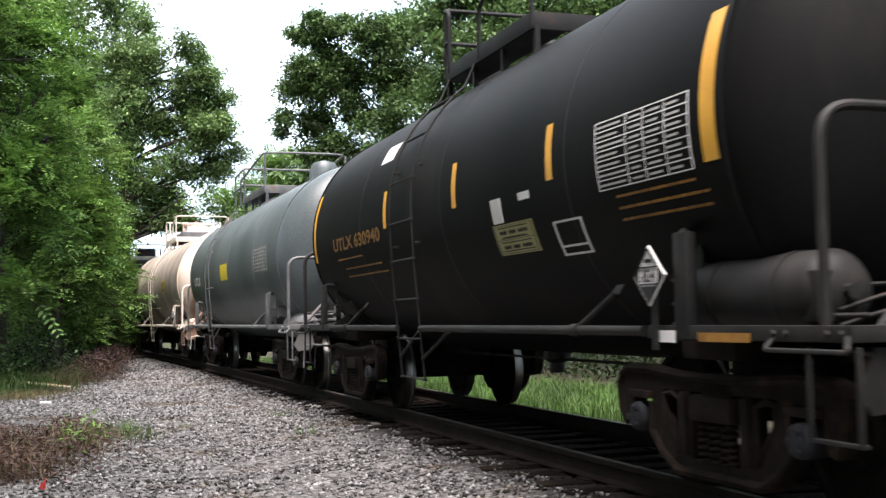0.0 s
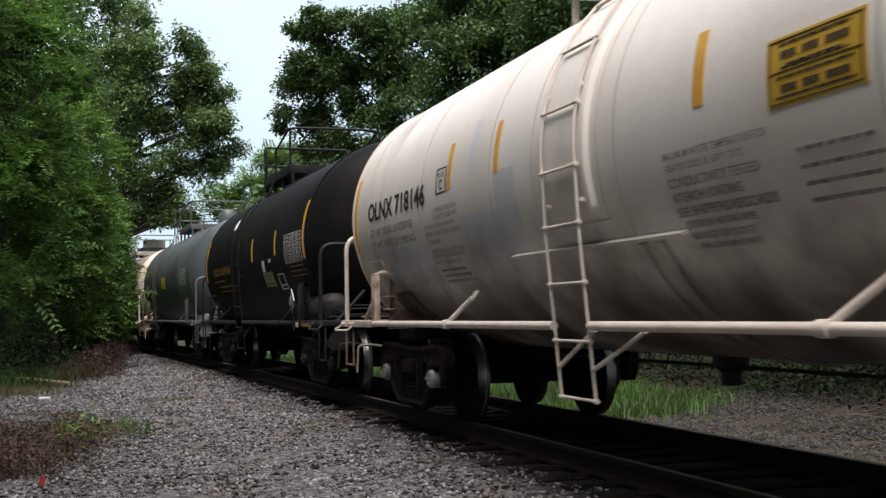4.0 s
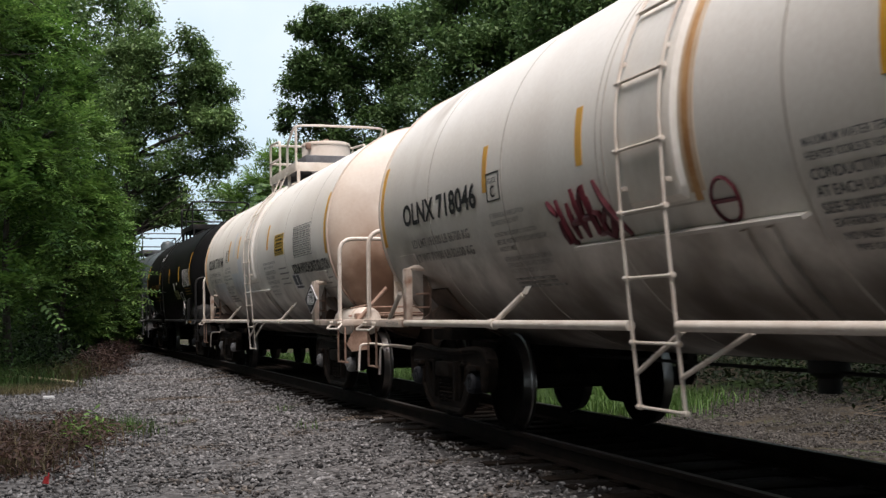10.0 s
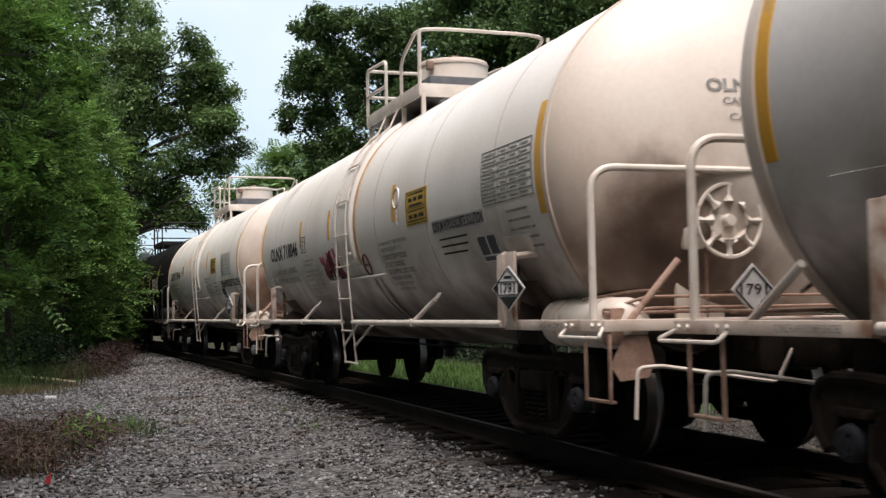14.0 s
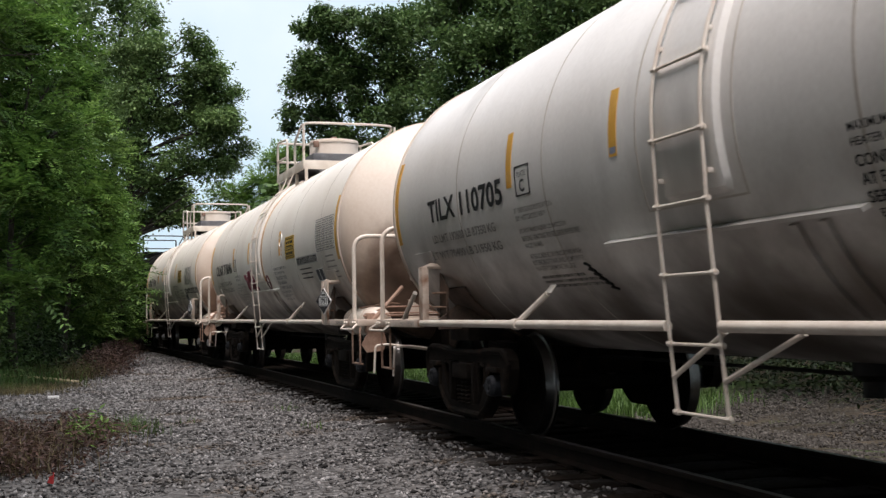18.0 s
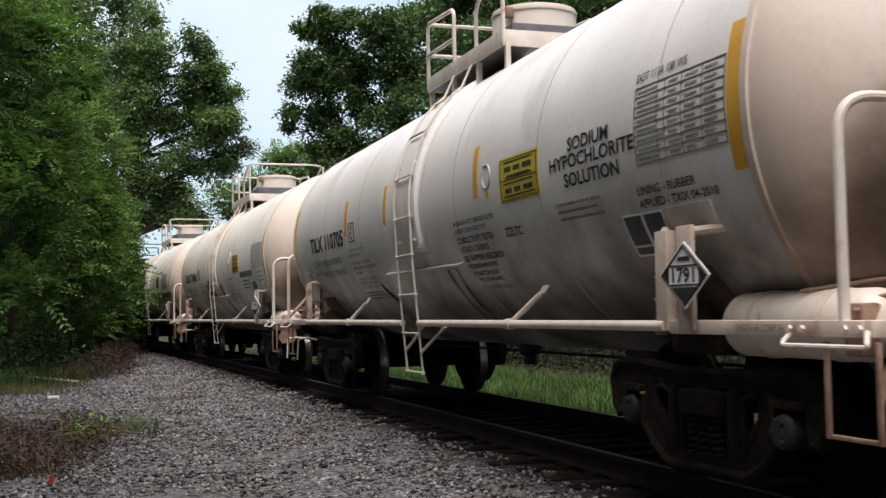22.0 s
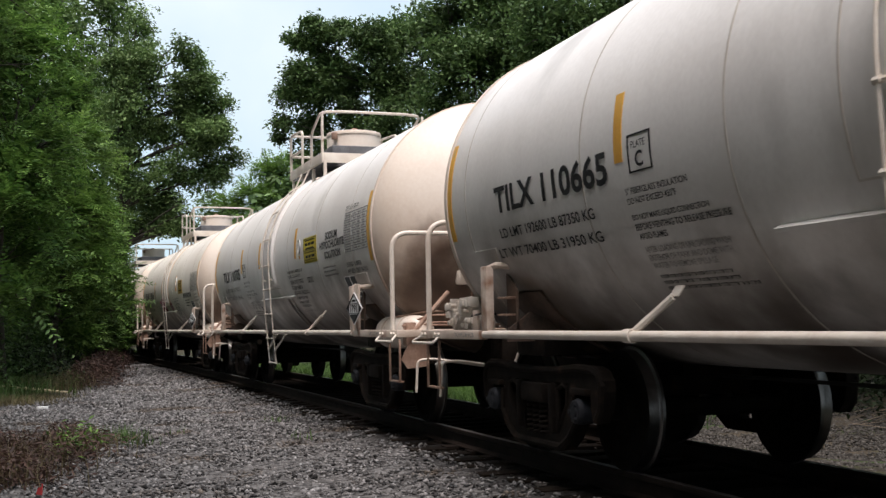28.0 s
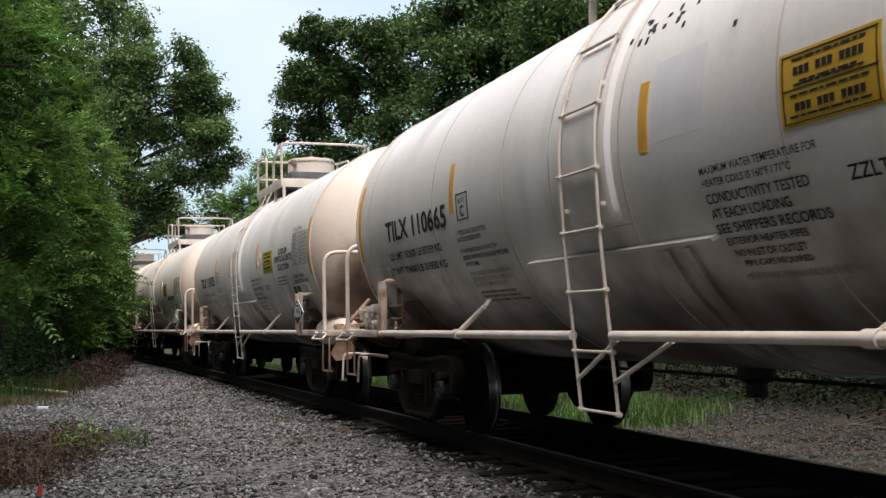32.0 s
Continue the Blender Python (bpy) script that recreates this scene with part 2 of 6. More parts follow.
RUSTY = mat("rusty_frame", (0.20, 0.115, 0.08), (0.40, 0.27, 0.20), 5, 0.65, 0, 0.1, 50, spot=(0.16, 0.08, 0.05), spot_scale=5, spot_at=0.55)
BARK = mat("bark", (0.028, 0.023, 0.018), (0.07, 0.058, 0.048), 3, 0.9, 0, 0.6, 25)
STRAW = mat("dry_stalk", (0.38, 0.30, 0.18), (0.52, 0.43, 0.28), 5, 0.8, 0, 0.2, 50)
TWIG = mat("dead_twig", (0.10, 0.08, 0.06), (0.2, 0.16, 0.12), 5, 0.9, 0, 0.2, 50, gloss=0.1)
LEAF_DARK = leaf_mat("oak_leaves", (0.034, 0.072, 0.023), (0.115, 0.185, 0.062))
LEAF_OAK = leaf_mat("tall_oak_leaves", (0.055, 0.105, 0.034), (0.18, 0.27, 0.095))
LEAF_MID = leaf_mat("walnut_leaves", (0.034, 0.088, 0.018), (0.155, 0.275, 0.06))
LEAF_LIGHT = leaf_mat("locust_leaves", (0.055, 0.125, 0.024), (0.215, 0.35, 0.085))
# undergrowth leaves with the shade under the trees put into their colour
LEAF_SHADE = leaf_mat("canopy_shade_leaves", (0.006, 0.012, 0.0045), (0.022, 0.038, 0.012))
LEAF_DRY = leaf_mat("dry_fern_leaves", (0.032, 0.019, 0.016), (0.11, 0.065, 0.05))
GRASS = leaf_mat("grass_blades", (0.03, 0.07, 0.014), (0.085, 0.155, 0.035))
GRASS_DRY = leaf_mat("dry_grass_blades", (0.07, 0.06, 0.03), (0.17, 0.14, 0.07))


def ground_mat():
    """Gravel near the track, soil and litter elsewhere, by distance from the track's centre circle."""
    m = mat("ground_soil", (0.030, 0.026, 0.019), (0.075, 0.06, 0.043), 1.2, 0.95, 0, 0.6, 18, gloss=0.1, spot=(0.03, 0.05, 0.015), spot_scale=0.6, spot_at=0.5)
    t = m.node_tree
    L = t.links.new
    p = t.nodes["Principled BSDF"]
    soil = p.inputs["Base Color"].links[0].from_socket
    co = t.nodes.new("ShaderNodeTexCoord")
    vo = t.nodes.new("ShaderNodeTexVoronoi")
    vo.inputs["Scale"].default_value = 19
    L(co.outputs["Object"], vo.inputs["Vector"])
    bw = t.nodes.new("ShaderNodeRGBToBW")
    L(vo.outputs["Color"], bw.inputs["Color"])
    rp = t.nodes.new("ShaderNodeValToRGB")
    rp.color_ramp.elements[0].position, rp.color_ramp.elements[1].position = 0.15, 0.85
    rp.color_ramp.elements[0].color, rp.color_ramp.elements[1].color = (0.04, 0.038, 0.037, 1), (0.16, 0.155, 0.152, 1)
    L(bw.outputs["Val"], rp.inputs["Fac"])
    vm = t.nodes.new("ShaderNodeVectorMath")
    vm.operation = "DISTANCE"
    vm.inputs[1].default_value = (CX, CY, 0)
    flat = t.nodes.new("ShaderNodeVectorMath")
    flat.operation = "MULTIPLY"
    flat.inputs[1].default_value = (1, 1, 0)
    L(co.outputs["Object"], flat.inputs[0])
    L(flat.outputs["Vector"], vm.inputs[0])
    nz = t.nodes.new("ShaderNodeTexNoise")
    nz.inputs["Scale"].default_value = 0.9
    L(co.outputs["Object"], nz.inputs["Vector"])
    j = t.nodes.new("ShaderNodeMath")
    j.operation = "MULTIPLY_ADD"
    j.inputs[1].default_value = 2.4
    L(nz.outputs["Fac"], j.inputs[0])
    L(vm.outputs["Value"], j.inputs[2])
    # gravel stops short behind the rails; darker soil there stands in for shade
    d = t.nodes.new("ShaderNodeMath")
    d.operation = "SUBTRACT"
    d.inputs[1].default_value = RHO - 0.95
    L(j.outputs[0], d.inputs[0])
    ab = t.nodes.new("ShaderNodeMath")
    ab.operation = "ABSOLUTE"
    L(d.outputs[0], ab.inputs[0])
    mr = t.nodes.new("ShaderNodeMapRange")
    mr.inputs["From Min"].default_value, mr.inputs["From Max"].default_value = 3.4, 4.2
    L(ab.outputs[0], mr.inputs["Value"])
    mx = t.nodes.new("ShaderNodeMixRGB")
    L(mr.outputs["Result"], mx.inputs[0])
    oil_shade = t.nodes.new("ShaderNodeMath")      # oily bed under the sleepers, painted darker still for the train's shade
    oil_shade.operation = "SUBTRACT"
    oil_shade.inputs[1].default_value = RHO
    L(vm.outputs["Value"], oil_shade.inputs[0])
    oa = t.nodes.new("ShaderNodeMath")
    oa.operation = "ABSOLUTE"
    L(oil_shade.outputs[0], oa.inputs[0])
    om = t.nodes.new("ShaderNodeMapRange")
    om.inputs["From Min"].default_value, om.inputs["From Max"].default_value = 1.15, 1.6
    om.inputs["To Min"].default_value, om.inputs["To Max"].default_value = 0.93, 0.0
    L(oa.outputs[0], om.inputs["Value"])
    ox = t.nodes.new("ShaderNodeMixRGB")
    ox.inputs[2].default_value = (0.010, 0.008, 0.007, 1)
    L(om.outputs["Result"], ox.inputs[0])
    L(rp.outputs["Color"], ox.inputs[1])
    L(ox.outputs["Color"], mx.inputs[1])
    L(soil, mx.inputs[2])
    L(mx.outputs["Color"], p.inputs["Base Color"])
    bp = t.nodes.new("ShaderNodeBump")
    bp.inputs["Strength"].default_value, bp.inputs["Distance"].default_value = 0.9, 0.03
    L(vo.outputs["Distance"], bp.inputs["Height"])
    bp.invert = True
    L(bp.outputs["Normal"], p.inputs["Normal"])
    return m


# ================= track line =================
X0, TH0, CURVE = 5.040, 0.30286, 0.0014055
RHO = 1 / CURVE
CX, CY = X0 - RHO * math.cos(TH0), -RHO * math.sin(TH0)
LEAN = 1.163
Z0 = lambda v: -v * math.tan(radians(LEAN))


def on_track(s, v=0.0):
    """Plan point s metres along the track and v metres to its left, and the heading there."""
    th = TH0 + CURVE * s
    return CX + (RHO - v) * math.cos(th), CY + (RHO - v) * math.sin(th), th


def to_track(x, y):
    """s and v of plan points."""
    return (np.arctan2(y - CY, x - CX) - TH0) * RHO, RHO - np.hypot(x - CX, y - CY)


def track_pose(s, half=5.1):
    """Pose of a car whose middle is at s: x forward, y to the left, z up."""
    xa, ya, _ = on_track(s + half)
    xb, yb, _ = on_track(s - half)
    return pose((xa + xb) / 2, (ya + yb) / 2, 0, 0, 0, math.degrees(math.atan2(ya - yb, xa - xb))) @ pose(0, 0, 0, -LEAN)


# the first white car's place along the track
RUN = [(0, -2.133), (1, 0.685), (2, 3.420), (3, 6.121), (4.5, 10.134), (5.5, 12.689), (7, 16.313), (8, 18.593), (9, 20.774), (10, 22.815),
       (11, 24.764), (12, 26.709), (13, 28.697), (14, 30.726), (15.5, 33.576), (17, 36.096), (18, 37.652), (19, 39.145), (20, 40.589), (21, 41.976),
       (22, 43.324), (23, 44.641), (24, 45.945), (25, 47.245), (26.5, 49.126), (28, 50.766), (29, 51.731), (30, 52.548), (31, 53.287), (32, 54.034)]


def run(t):
    """Smooth place along the track at t seconds."""
    ts, ss = [r[0] for r in RUN], [r[1] for r in RUN]
    i = min(max(0, int(np.searchsorted(ts, t, "right")) - 1), len(ts) - 2)
    slope = lambda k: (ss[min(k + 1, len(ts) - 1)] - ss[max(k - 1, 0)]) / (ts[min(k + 1, len(ts) - 1)] - ts[max(k - 1, 0)])
    h = ts[i + 1] - ts[i]
    u = (t - ts[i]) / h
    return ((2 * u ** 3 - 3 * u ** 2 + 1) * ss[i] + (u ** 3 - 2 * u ** 2 + u) * h * slope(i)
            + (3 * u ** 2 - 2 * u ** 3) * ss[i + 1] + (u ** 3 - u ** 2) * h * slope(i + 1))


# ================= mesh tools =================
def finish(bm, name, angle=35):
    bmesh.ops.recalc_face_normals(bm, faces=bm.faces)
    for f in bm.faces:
        f.smooth = True
    for e in bm.edges:
        if len(e.link_faces) == 2 and e.calc_face_angle(0) > radians(angle):
            e.smooth = False
    me = bpy.data.meshes.new(name)
    bm.to_mesh(me)
    bm.free()
    return me


def part(name, bm, material, parent=None, label=""):
    me = finish(bm, name) if isinstance(bm, bmesh.types.BMesh) else bm
    if not me.materials:
        me.materials.append(material)
    ob = new(name, me)
    ob.parent = parent
    if label:
        tagged(ob, label)
    return ob


def box(bm, c, size, m=None, bevel=0.0):
    g = bmesh.ops.create_cube(bm, size=1)
    vs = g["verts"]
    bmesh.ops.scale(bm, vec=size, verts=vs)
    if bevel:
        es = list({e for v in vs for e in v.link_edges})
        r = bmesh.ops.bevel(bm, geom=es, offset=bevel, segments=2, affect="EDGES", profile=0.6)
        vs = r["verts"]
    if m is not None:
        bmesh.ops.transform(bm, matrix=m, verts=vs)
    bmesh.ops.translate(bm, vec=c, verts=vs)
    return bm


def tube(bm, pts, r, seg=10, radii=None):
    """A round bar along points, closed at its ends."""
    pts = [Vector(p) for p in pts]
    rings = []
    side = None
    for i, p in enumerate(pts):
        d = (pts[min(i + 1, len(pts) - 1)] - pts[max(i - 1, 0)]).normalized()
        if side is None:
            side = d.cross(Vector((0, 0, 1)) if abs(d.z) < 0.9 else Vector((1, 0, 0))).normalized()
        else:
            side = (side - d * side.dot(d)).normalized()
        up = d.cross(side)
        rr = radii[i] if radii else r
        rings.append([bm.verts.new(p + (side * math.cos(a) + up * math.sin(a)) * rr) for a in [2 * math.pi * k / seg for k in range(seg)]])
    for a, b in zip(rings, rings[1:]):
        for k in range(seg):
            bm.faces.new((a[k], a[(k + 1) % seg], b[(k + 1) % seg], b[k]))
    bm.faces.new(rings[0][::-1])
    bm.faces.new(rings[-1])
    return bm


def bend(pts, r=0.12, n=5):
    """Round the corners of a line of points."""
    pts = [Vector(p) for p in pts]
    out = [pts[0]]
    for a, b, c in zip(pts, pts[1:], pts[2:]):
        u, w = (a - b), (c - b)
        k = min(r, u.length * 0.45, w.length * 0.45)
        p, q = b + u.normalized() * k, b + w.normalized() * k
        for i in range(n + 1):
            f = i / n
            out.append(p * (1 - f) ** 2 + b * 2 * f * (1 - f) + q * f * f)
    return out + [pts[-1]]


def lathe(bm, profile, axis="x", seg=48, at=(0, 0, 0)):
    """A turned form: profile of (along, radius) about an axis through at."""
    at = Vector(at)
    rings = []
    for a, r in profile:
        ring = []
        for k in range(seg if r > 1e-5 else 1):
            t = 2 * math.pi * k / seg
            c, s = r * math.cos(t), r * math.sin(t)
            ring.append(bm.verts.new(at + Vector({"x": (a, c, s), "y": (c, a, s), "z": (c, s, a)}[axis])))
        rings.append(ring)
    for a, b in zip(rings, rings[1:]):
        n = max(len(a), len(b))
        for k in range(n):
            q = [a[k % len(a)], a[(k + 1) % len(a)], b[(k + 1) % len(b)], b[k % len(b)]]
            q = list(dict.fromkeys(q))
            if len(q) > 2:
                bm.faces.new(q)
    for ring in (rings[0], rings[-1]):
        if len(ring) > 2:
            bm.faces.new(ring)
    return bm


def prism(bm, outline, axis, a, b, m=None):
    """A plate: a plan outline of (u, w) pulled from a to b along axis y (u, w are x, z) or x (u, w are y, z)."""
    put = (lambda u, w, d: (u, d, w)) if axis == "y" else (lambda u, w, d: (d, u, w))
    lo, hi = ([bm.verts.new(put(u, w, d)) for u, w in outline] for d in (a, b))
    n = len(lo)
    bm.faces.new(lo)
    bm.faces.new(hi[::-1])
    for i in range(n):
        bm.faces.new((lo[i], hi[i], hi[(i + 1) % n], lo[(i + 1) % n]))
    if m is not None:
        bmesh.ops.transform(bm, matrix=m, verts=lo + hi)
    return bm


RT, ZC = 1.485, 2.263    # tank radius and height of its axis


def skin(bm, xa, xb, pa, pb, r0=RT - 0.004, r1=RT + 0.004, step=3.0, zc=ZC):
    """A curved plate that lies on the tank, between two lengths and two angles (degrees above the side)."""
    n = max(1, int(abs(pb - pa) / step + 0.5))
    grid = {}
    for i in range(n + 1):
        a = radians(pa + (pb - pa) * i / n)
        for j, x in enumerate((xa, xb)):
            for k, r in enumerate((r0, r1)):
                grid[i, j, k] = bm.verts.new((x, r * math.cos(a), zc + r * math.sin(a)))
    for i in range(n):
        for q in (((i, 0, 1), (i, 1, 1), (i + 1, 1, 1), (i + 1, 0, 1)), ((i, 0, 0), (i + 1, 0, 0), (i + 1, 1, 0), (i, 1, 0)),
                  ((i, 0, 0), (i, 0, 1), (i + 1, 0, 1), (i + 1, 0, 0)), ((i, 1, 0), (i + 1, 1, 0), (i + 1, 1, 1), (i, 1, 1))):
            bm.faces.new([grid[k] for k in q])
    for i in (0, n):
        bm.faces.new([grid[i, j, k] for j, k in ((0, 0), (1, 0), (1, 1), (0, 1))])
    return bm


def letters(bm, words, xa, xb, mid, cap, r=RT + 0.0065, flat=None):
    """Words in the built-in font between two lengths, cap high in metres, wrapped round the tank at an angle; flat: a pose for plane words."""
    cu = bpy.data.curves.new("words", "FONT")
    cu.body, cu.resolution_u = words, 3
    cu.offset = 0.026 if cap > 0.09 else 0.012
    ob = bpy.data.objects.new("words", cu)
    scene.collection.objects.link(ob)
    me = bpy.data.meshes.new_from_object(ob.evaluated_get(bpy.context.evaluated_depsgraph_get()))
    bpy.data.objects.remove(ob)
    bpy.data.curves.remove(cu)
    tmp = bmesh.new()
    tmp.from_mesh(me)
    bpy.data.meshes.remove(me)
    lo = Vector((min(v.co.x for v in tmp.verts), min(v.co.y for v in tmp.verts)))
    hi = Vector((max(v.co.x for v in tmp.verts), max(v.co.y for v in tmp.verts)))
    width = abs(xb - xa)
    for v in tmp.verts:
        v.co = ((v.co.x - lo.x) / (hi.x - lo.x) * width, (v.co.y - lo.y) / (hi.y - lo.y) * cap - cap / 2, 0)
    if flat is None:
        for k in range(1, int(cap / 0.06) + 1):
            y = -cap / 2 + cap * k / (int(cap / 0.06) + 1)
            bmesh.ops.bisect_plane(tmp, geom=tmp.verts[:] + tmp.edges[:] + tmp.faces[:], plane_co=(0, y, 0), plane_no=(0, 1, 0))
    old = {}
    for v in tmp.verts:
        if flat is None:
            a = radians(mid) + v.co.y / RT
            old[v] = bm.verts.new((xa - v.co.x, r * math.cos(a), ZC + r * math.sin(a)))
        else:
            old[v] = bm.verts.new(flat @ Vector((v.co.x - width / 2, v.co.y, 0)))
    for f in tmp.faces:
        bm.faces.new([old[v] for v in f.verts])
    tmp.free()
    return bm


def fine_print(bm, rows, rng, r0=RT - 0.002, r1=RT + 0.0065):
    """Lines of print too small to read: word-long bars. rows: left, right, angle, height in degrees."""
    for xa, xb, a, h in rows:
        x = xa
        while x > xb + 0.02:
            w = min(rng.uniform(0.03, 0.10), x - xb)
            skin(bm, x, x - w, a - h * 0.36, a + h * 0.36, r0, r1, 6)
            x -= w + 0.018
    return bm


# ================= ground and track =================
def height(x, y):
    """Ground level, from the track's shoulder outwards."""
    s, v = to_track(x, y)
    out = np.interp(v, [-60, -12, -6, -3.8, -2.0, -1.35, 1.15, 2.0, 3.5, 6.2, 10.0, 25, 60],
                    [0.6, 0.2, -0.25, -0.38, -0.28, -0.20, -0.22, -0.29, -0.35, -0.36, -0.20, 0.3, 1.2])
    far = np.clip((np.hypot(x, y) - 60) / 200, 0, 1)
    return out * (1 - far) - 0.3 * far


def build_ground():
    n = 190
    u = np.linspace(-1, 1, n)
    line = lambda c, k, w: c + w * np.sinh(k * u) / np.sinh(k)
    gx, gy = np.meshgrid(line(-2, 7.2, 2500), line(14, 7.2, 2500), indexing="ij")
    rng = np.random.default_rng(3)
    gz = height(gx, gy) + rng.normal(0, 0.012, gx.shape)
    me = bpy.data.meshes.new("ground")
    idx = np.arange(n * n).reshape(n, n)
    quads = np.stack([idx[:-1, :-1], idx[1:, :-1], idx[1:, 1:], idx[:-1, 1:]], -1).reshape(-1, 4)
    me.from_pydata(np.stack([gx, gy, gz], -1).reshape(-1, 3).tolist(), [], quads.tolist())
    me.polygons.foreach_set("use_smooth", [True] * len(quads))
    me.materials.append(ground_mat())
    tagged(new("ground", me), "grey ballast gravel with soil and leaf litter beyond", "ground", kind="structure")


def stones(name, spots, sizes, rng, material, label):
    """Many small broken stones in one mesh."""
    n = len(spots)
    base = np.array([(1, 0, 0), (-1, 0, 0), (0, 1, 0), (0, -1, 0), (0, 0, 1), (0, 0, -0.8)], float)
    tri = np.array([(0, 2, 4), (2, 1, 4), (1, 3, 4), (3, 0, 4), (2, 0, 5), (1, 2, 5), (3, 1, 5), (0, 3, 5)])
    jit = base[None] * rng.uniform(0.6, 1.25, (n, 6, 1)) + rng.normal(0, 0.22, (n, 6, 3))
    jit *= sizes[:, None, None] * rng.uniform((0.75, 0.6, 0.4), (1.3, 1.0, 0.8), (n, 3))[:, None, :]
    a = rng.uniform(0, 2 * np.pi, n)
    t = rng.normal(0, 0.45, n)
    ct, st = np.cos(t)[:, None], np.sin(t)[:, None]
    x, y, z = jit[..., 0], jit[..., 1] * ct - jit[..., 2] * st, jit[..., 1] * st + jit[..., 2] * ct
    ca, sa = np.cos(a)[:, None], np.sin(a)[:, None]
    pts = np.stack([x * ca - y * sa, x * sa + y * ca, z], -1) + spots[:, None, :]
    raw(name, pts.reshape(-1, 3), (tri[None] + 6 * np.arange(n)[:, None, None]).reshape(-1, 3), material, label)


def raw(name, pts, faces, material, label="", parent=None, kind="stuff"):
    """A mesh straight from arrays."""
    me = bpy.data.meshes.new(name)
    k = faces.shape[1]
    me.vertices.add(len(pts))
    me.vertices.foreach_set("co", np.ascontiguousarray(pts, np.float32).ravel())
    me.loops.add(faces.size)
    me.loops.foreach_set("vertex_index", faces.astype(np.int32).ravel())
    me.polygons.add(len(faces))
    me.polygons.foreach_set("loop_start", np.arange(0, faces.size, k, dtype=np.int32))
    me.update(calc_edges=True)
    me.materials.append(material)
    ob = new(name, me)
    ob.parent = parent
    if kind:
        tagged(ob, label, name.replace("_", " ") if not parent else "", kind=kind)
    return ob


def build_ballast():
    rng = np.random.default_rng(11)
    xs, ys = rng.uniform(-16, 13, 430000), 7.5 + 38 * rng.power(1.25, 430000)
    s, v = to_track(xs, ys)
    edge = np.interp(ys, [8, 22, 27], [6.4, 6.2, 4.6]) + 0.35 * np.sin(xs * 1.3) * np.cos(ys * 0.9)
    keep = (v > 1.12 + 0.12 * np.sin(s * 5.9)) & (v < edge) & (rng.random(len(xs)) < np.where(ys < 20, 1, 0.6)) & (np.abs(xs) < 0.42 * ys + 1)
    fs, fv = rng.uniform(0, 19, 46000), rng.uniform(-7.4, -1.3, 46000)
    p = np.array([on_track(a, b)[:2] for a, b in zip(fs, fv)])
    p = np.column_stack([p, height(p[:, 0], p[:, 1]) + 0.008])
    stones("ballast", p, rng.uniform(0.018, 0.042, len(p)), rng, SHADE_STONE, "gravel and dirt behind the rails, darkened for tree shade")
    xs, ys = xs[keep], ys[keep]
    z = height(xs, ys) + 0.010
    size = rng.uniform(0.014, 0.036, len(xs)) * (1 + np.clip(ys - 14, 0, 25) * 0.03)
    stones("ballast", np.stack([xs, ys, z], -1), size, rng, STONE, "loose grey crushed stone ballast beside the rails")
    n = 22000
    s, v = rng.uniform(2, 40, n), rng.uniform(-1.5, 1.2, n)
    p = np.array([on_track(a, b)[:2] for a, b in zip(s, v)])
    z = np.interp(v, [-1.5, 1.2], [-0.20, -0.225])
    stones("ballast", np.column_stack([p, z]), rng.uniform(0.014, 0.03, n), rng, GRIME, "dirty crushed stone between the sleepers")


def build_track():
    track = tagged(new("railway_track"), "curving single railway track with rusty rails on dark sleepers", "railway track", kind="structure")
    profile = [(-0.069, -0.172), (0.069, -0.172), (0.069, -0.162), (0.012, -0.14), (0.009, -0.05), (0.036, -0.038), (0.037, -0.008), (0.03, 0.0),
               (-0.03, 0.0), (-0.037, -0.008), (-0.036, -0.038), (-0.009, -0.05), (-0.012, -0.14), (-0.069, -0.162)]
    for v in (0.7175 + 0.037, -0.7175 - 0.037):
        bm = bmesh.new()
        rings = []
        for i in range(116):
            s = -32 + 1.5 * i
            ring = []
            for a, b in profile:
                x, y, _ = on_track(s, v + a)
                ring.append(bm.verts.new((x, y, b + Z0(v + a))))
            rings.append(ring)
        k = len(profile)
        for a, b in zip(rings, rings[1:]):
            for i in range(k):
                f = bm.faces.new((a[i], a[(i + 1) % k], b[(i + 1) % k], b[i]))
                f.material_index = 1 if i == 7 else 0
        me = finish(bm, "rail")
        me.materials.append(RAIL)
        me.materials.append(RAILTOP)
        part("rail", me, RAIL, track)
    tie, plate = None, None
    rng = random.Random(5)
    for i in range(170):
        s = -8 + 0.53 * i
        x, y, th = on_track(s, rng.uniform(-0.06, 0.06))
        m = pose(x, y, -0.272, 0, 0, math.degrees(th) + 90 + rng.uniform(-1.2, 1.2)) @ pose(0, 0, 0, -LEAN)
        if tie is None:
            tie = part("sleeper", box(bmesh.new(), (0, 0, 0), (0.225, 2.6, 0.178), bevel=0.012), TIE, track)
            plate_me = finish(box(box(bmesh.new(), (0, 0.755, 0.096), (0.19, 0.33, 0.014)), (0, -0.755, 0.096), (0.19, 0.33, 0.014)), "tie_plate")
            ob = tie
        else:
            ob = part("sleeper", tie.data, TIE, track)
        ob.matrix_basis = m
        if s < 26:
            part("tie_plate", plate_me, RAIL, ob)


# ================= tank cars =================
def arc(a0, a1, r, zc=ZC, n=8, x=0.0):
    return [(x, r * math.cos(radians(a0 + (a1 - a0) * i / n)), zc + r * math.sin(radians(a0 + (a1 - a0) * i / n))) for i in range(n + 1)]


SHARED = {}
CAP_MESH = {}


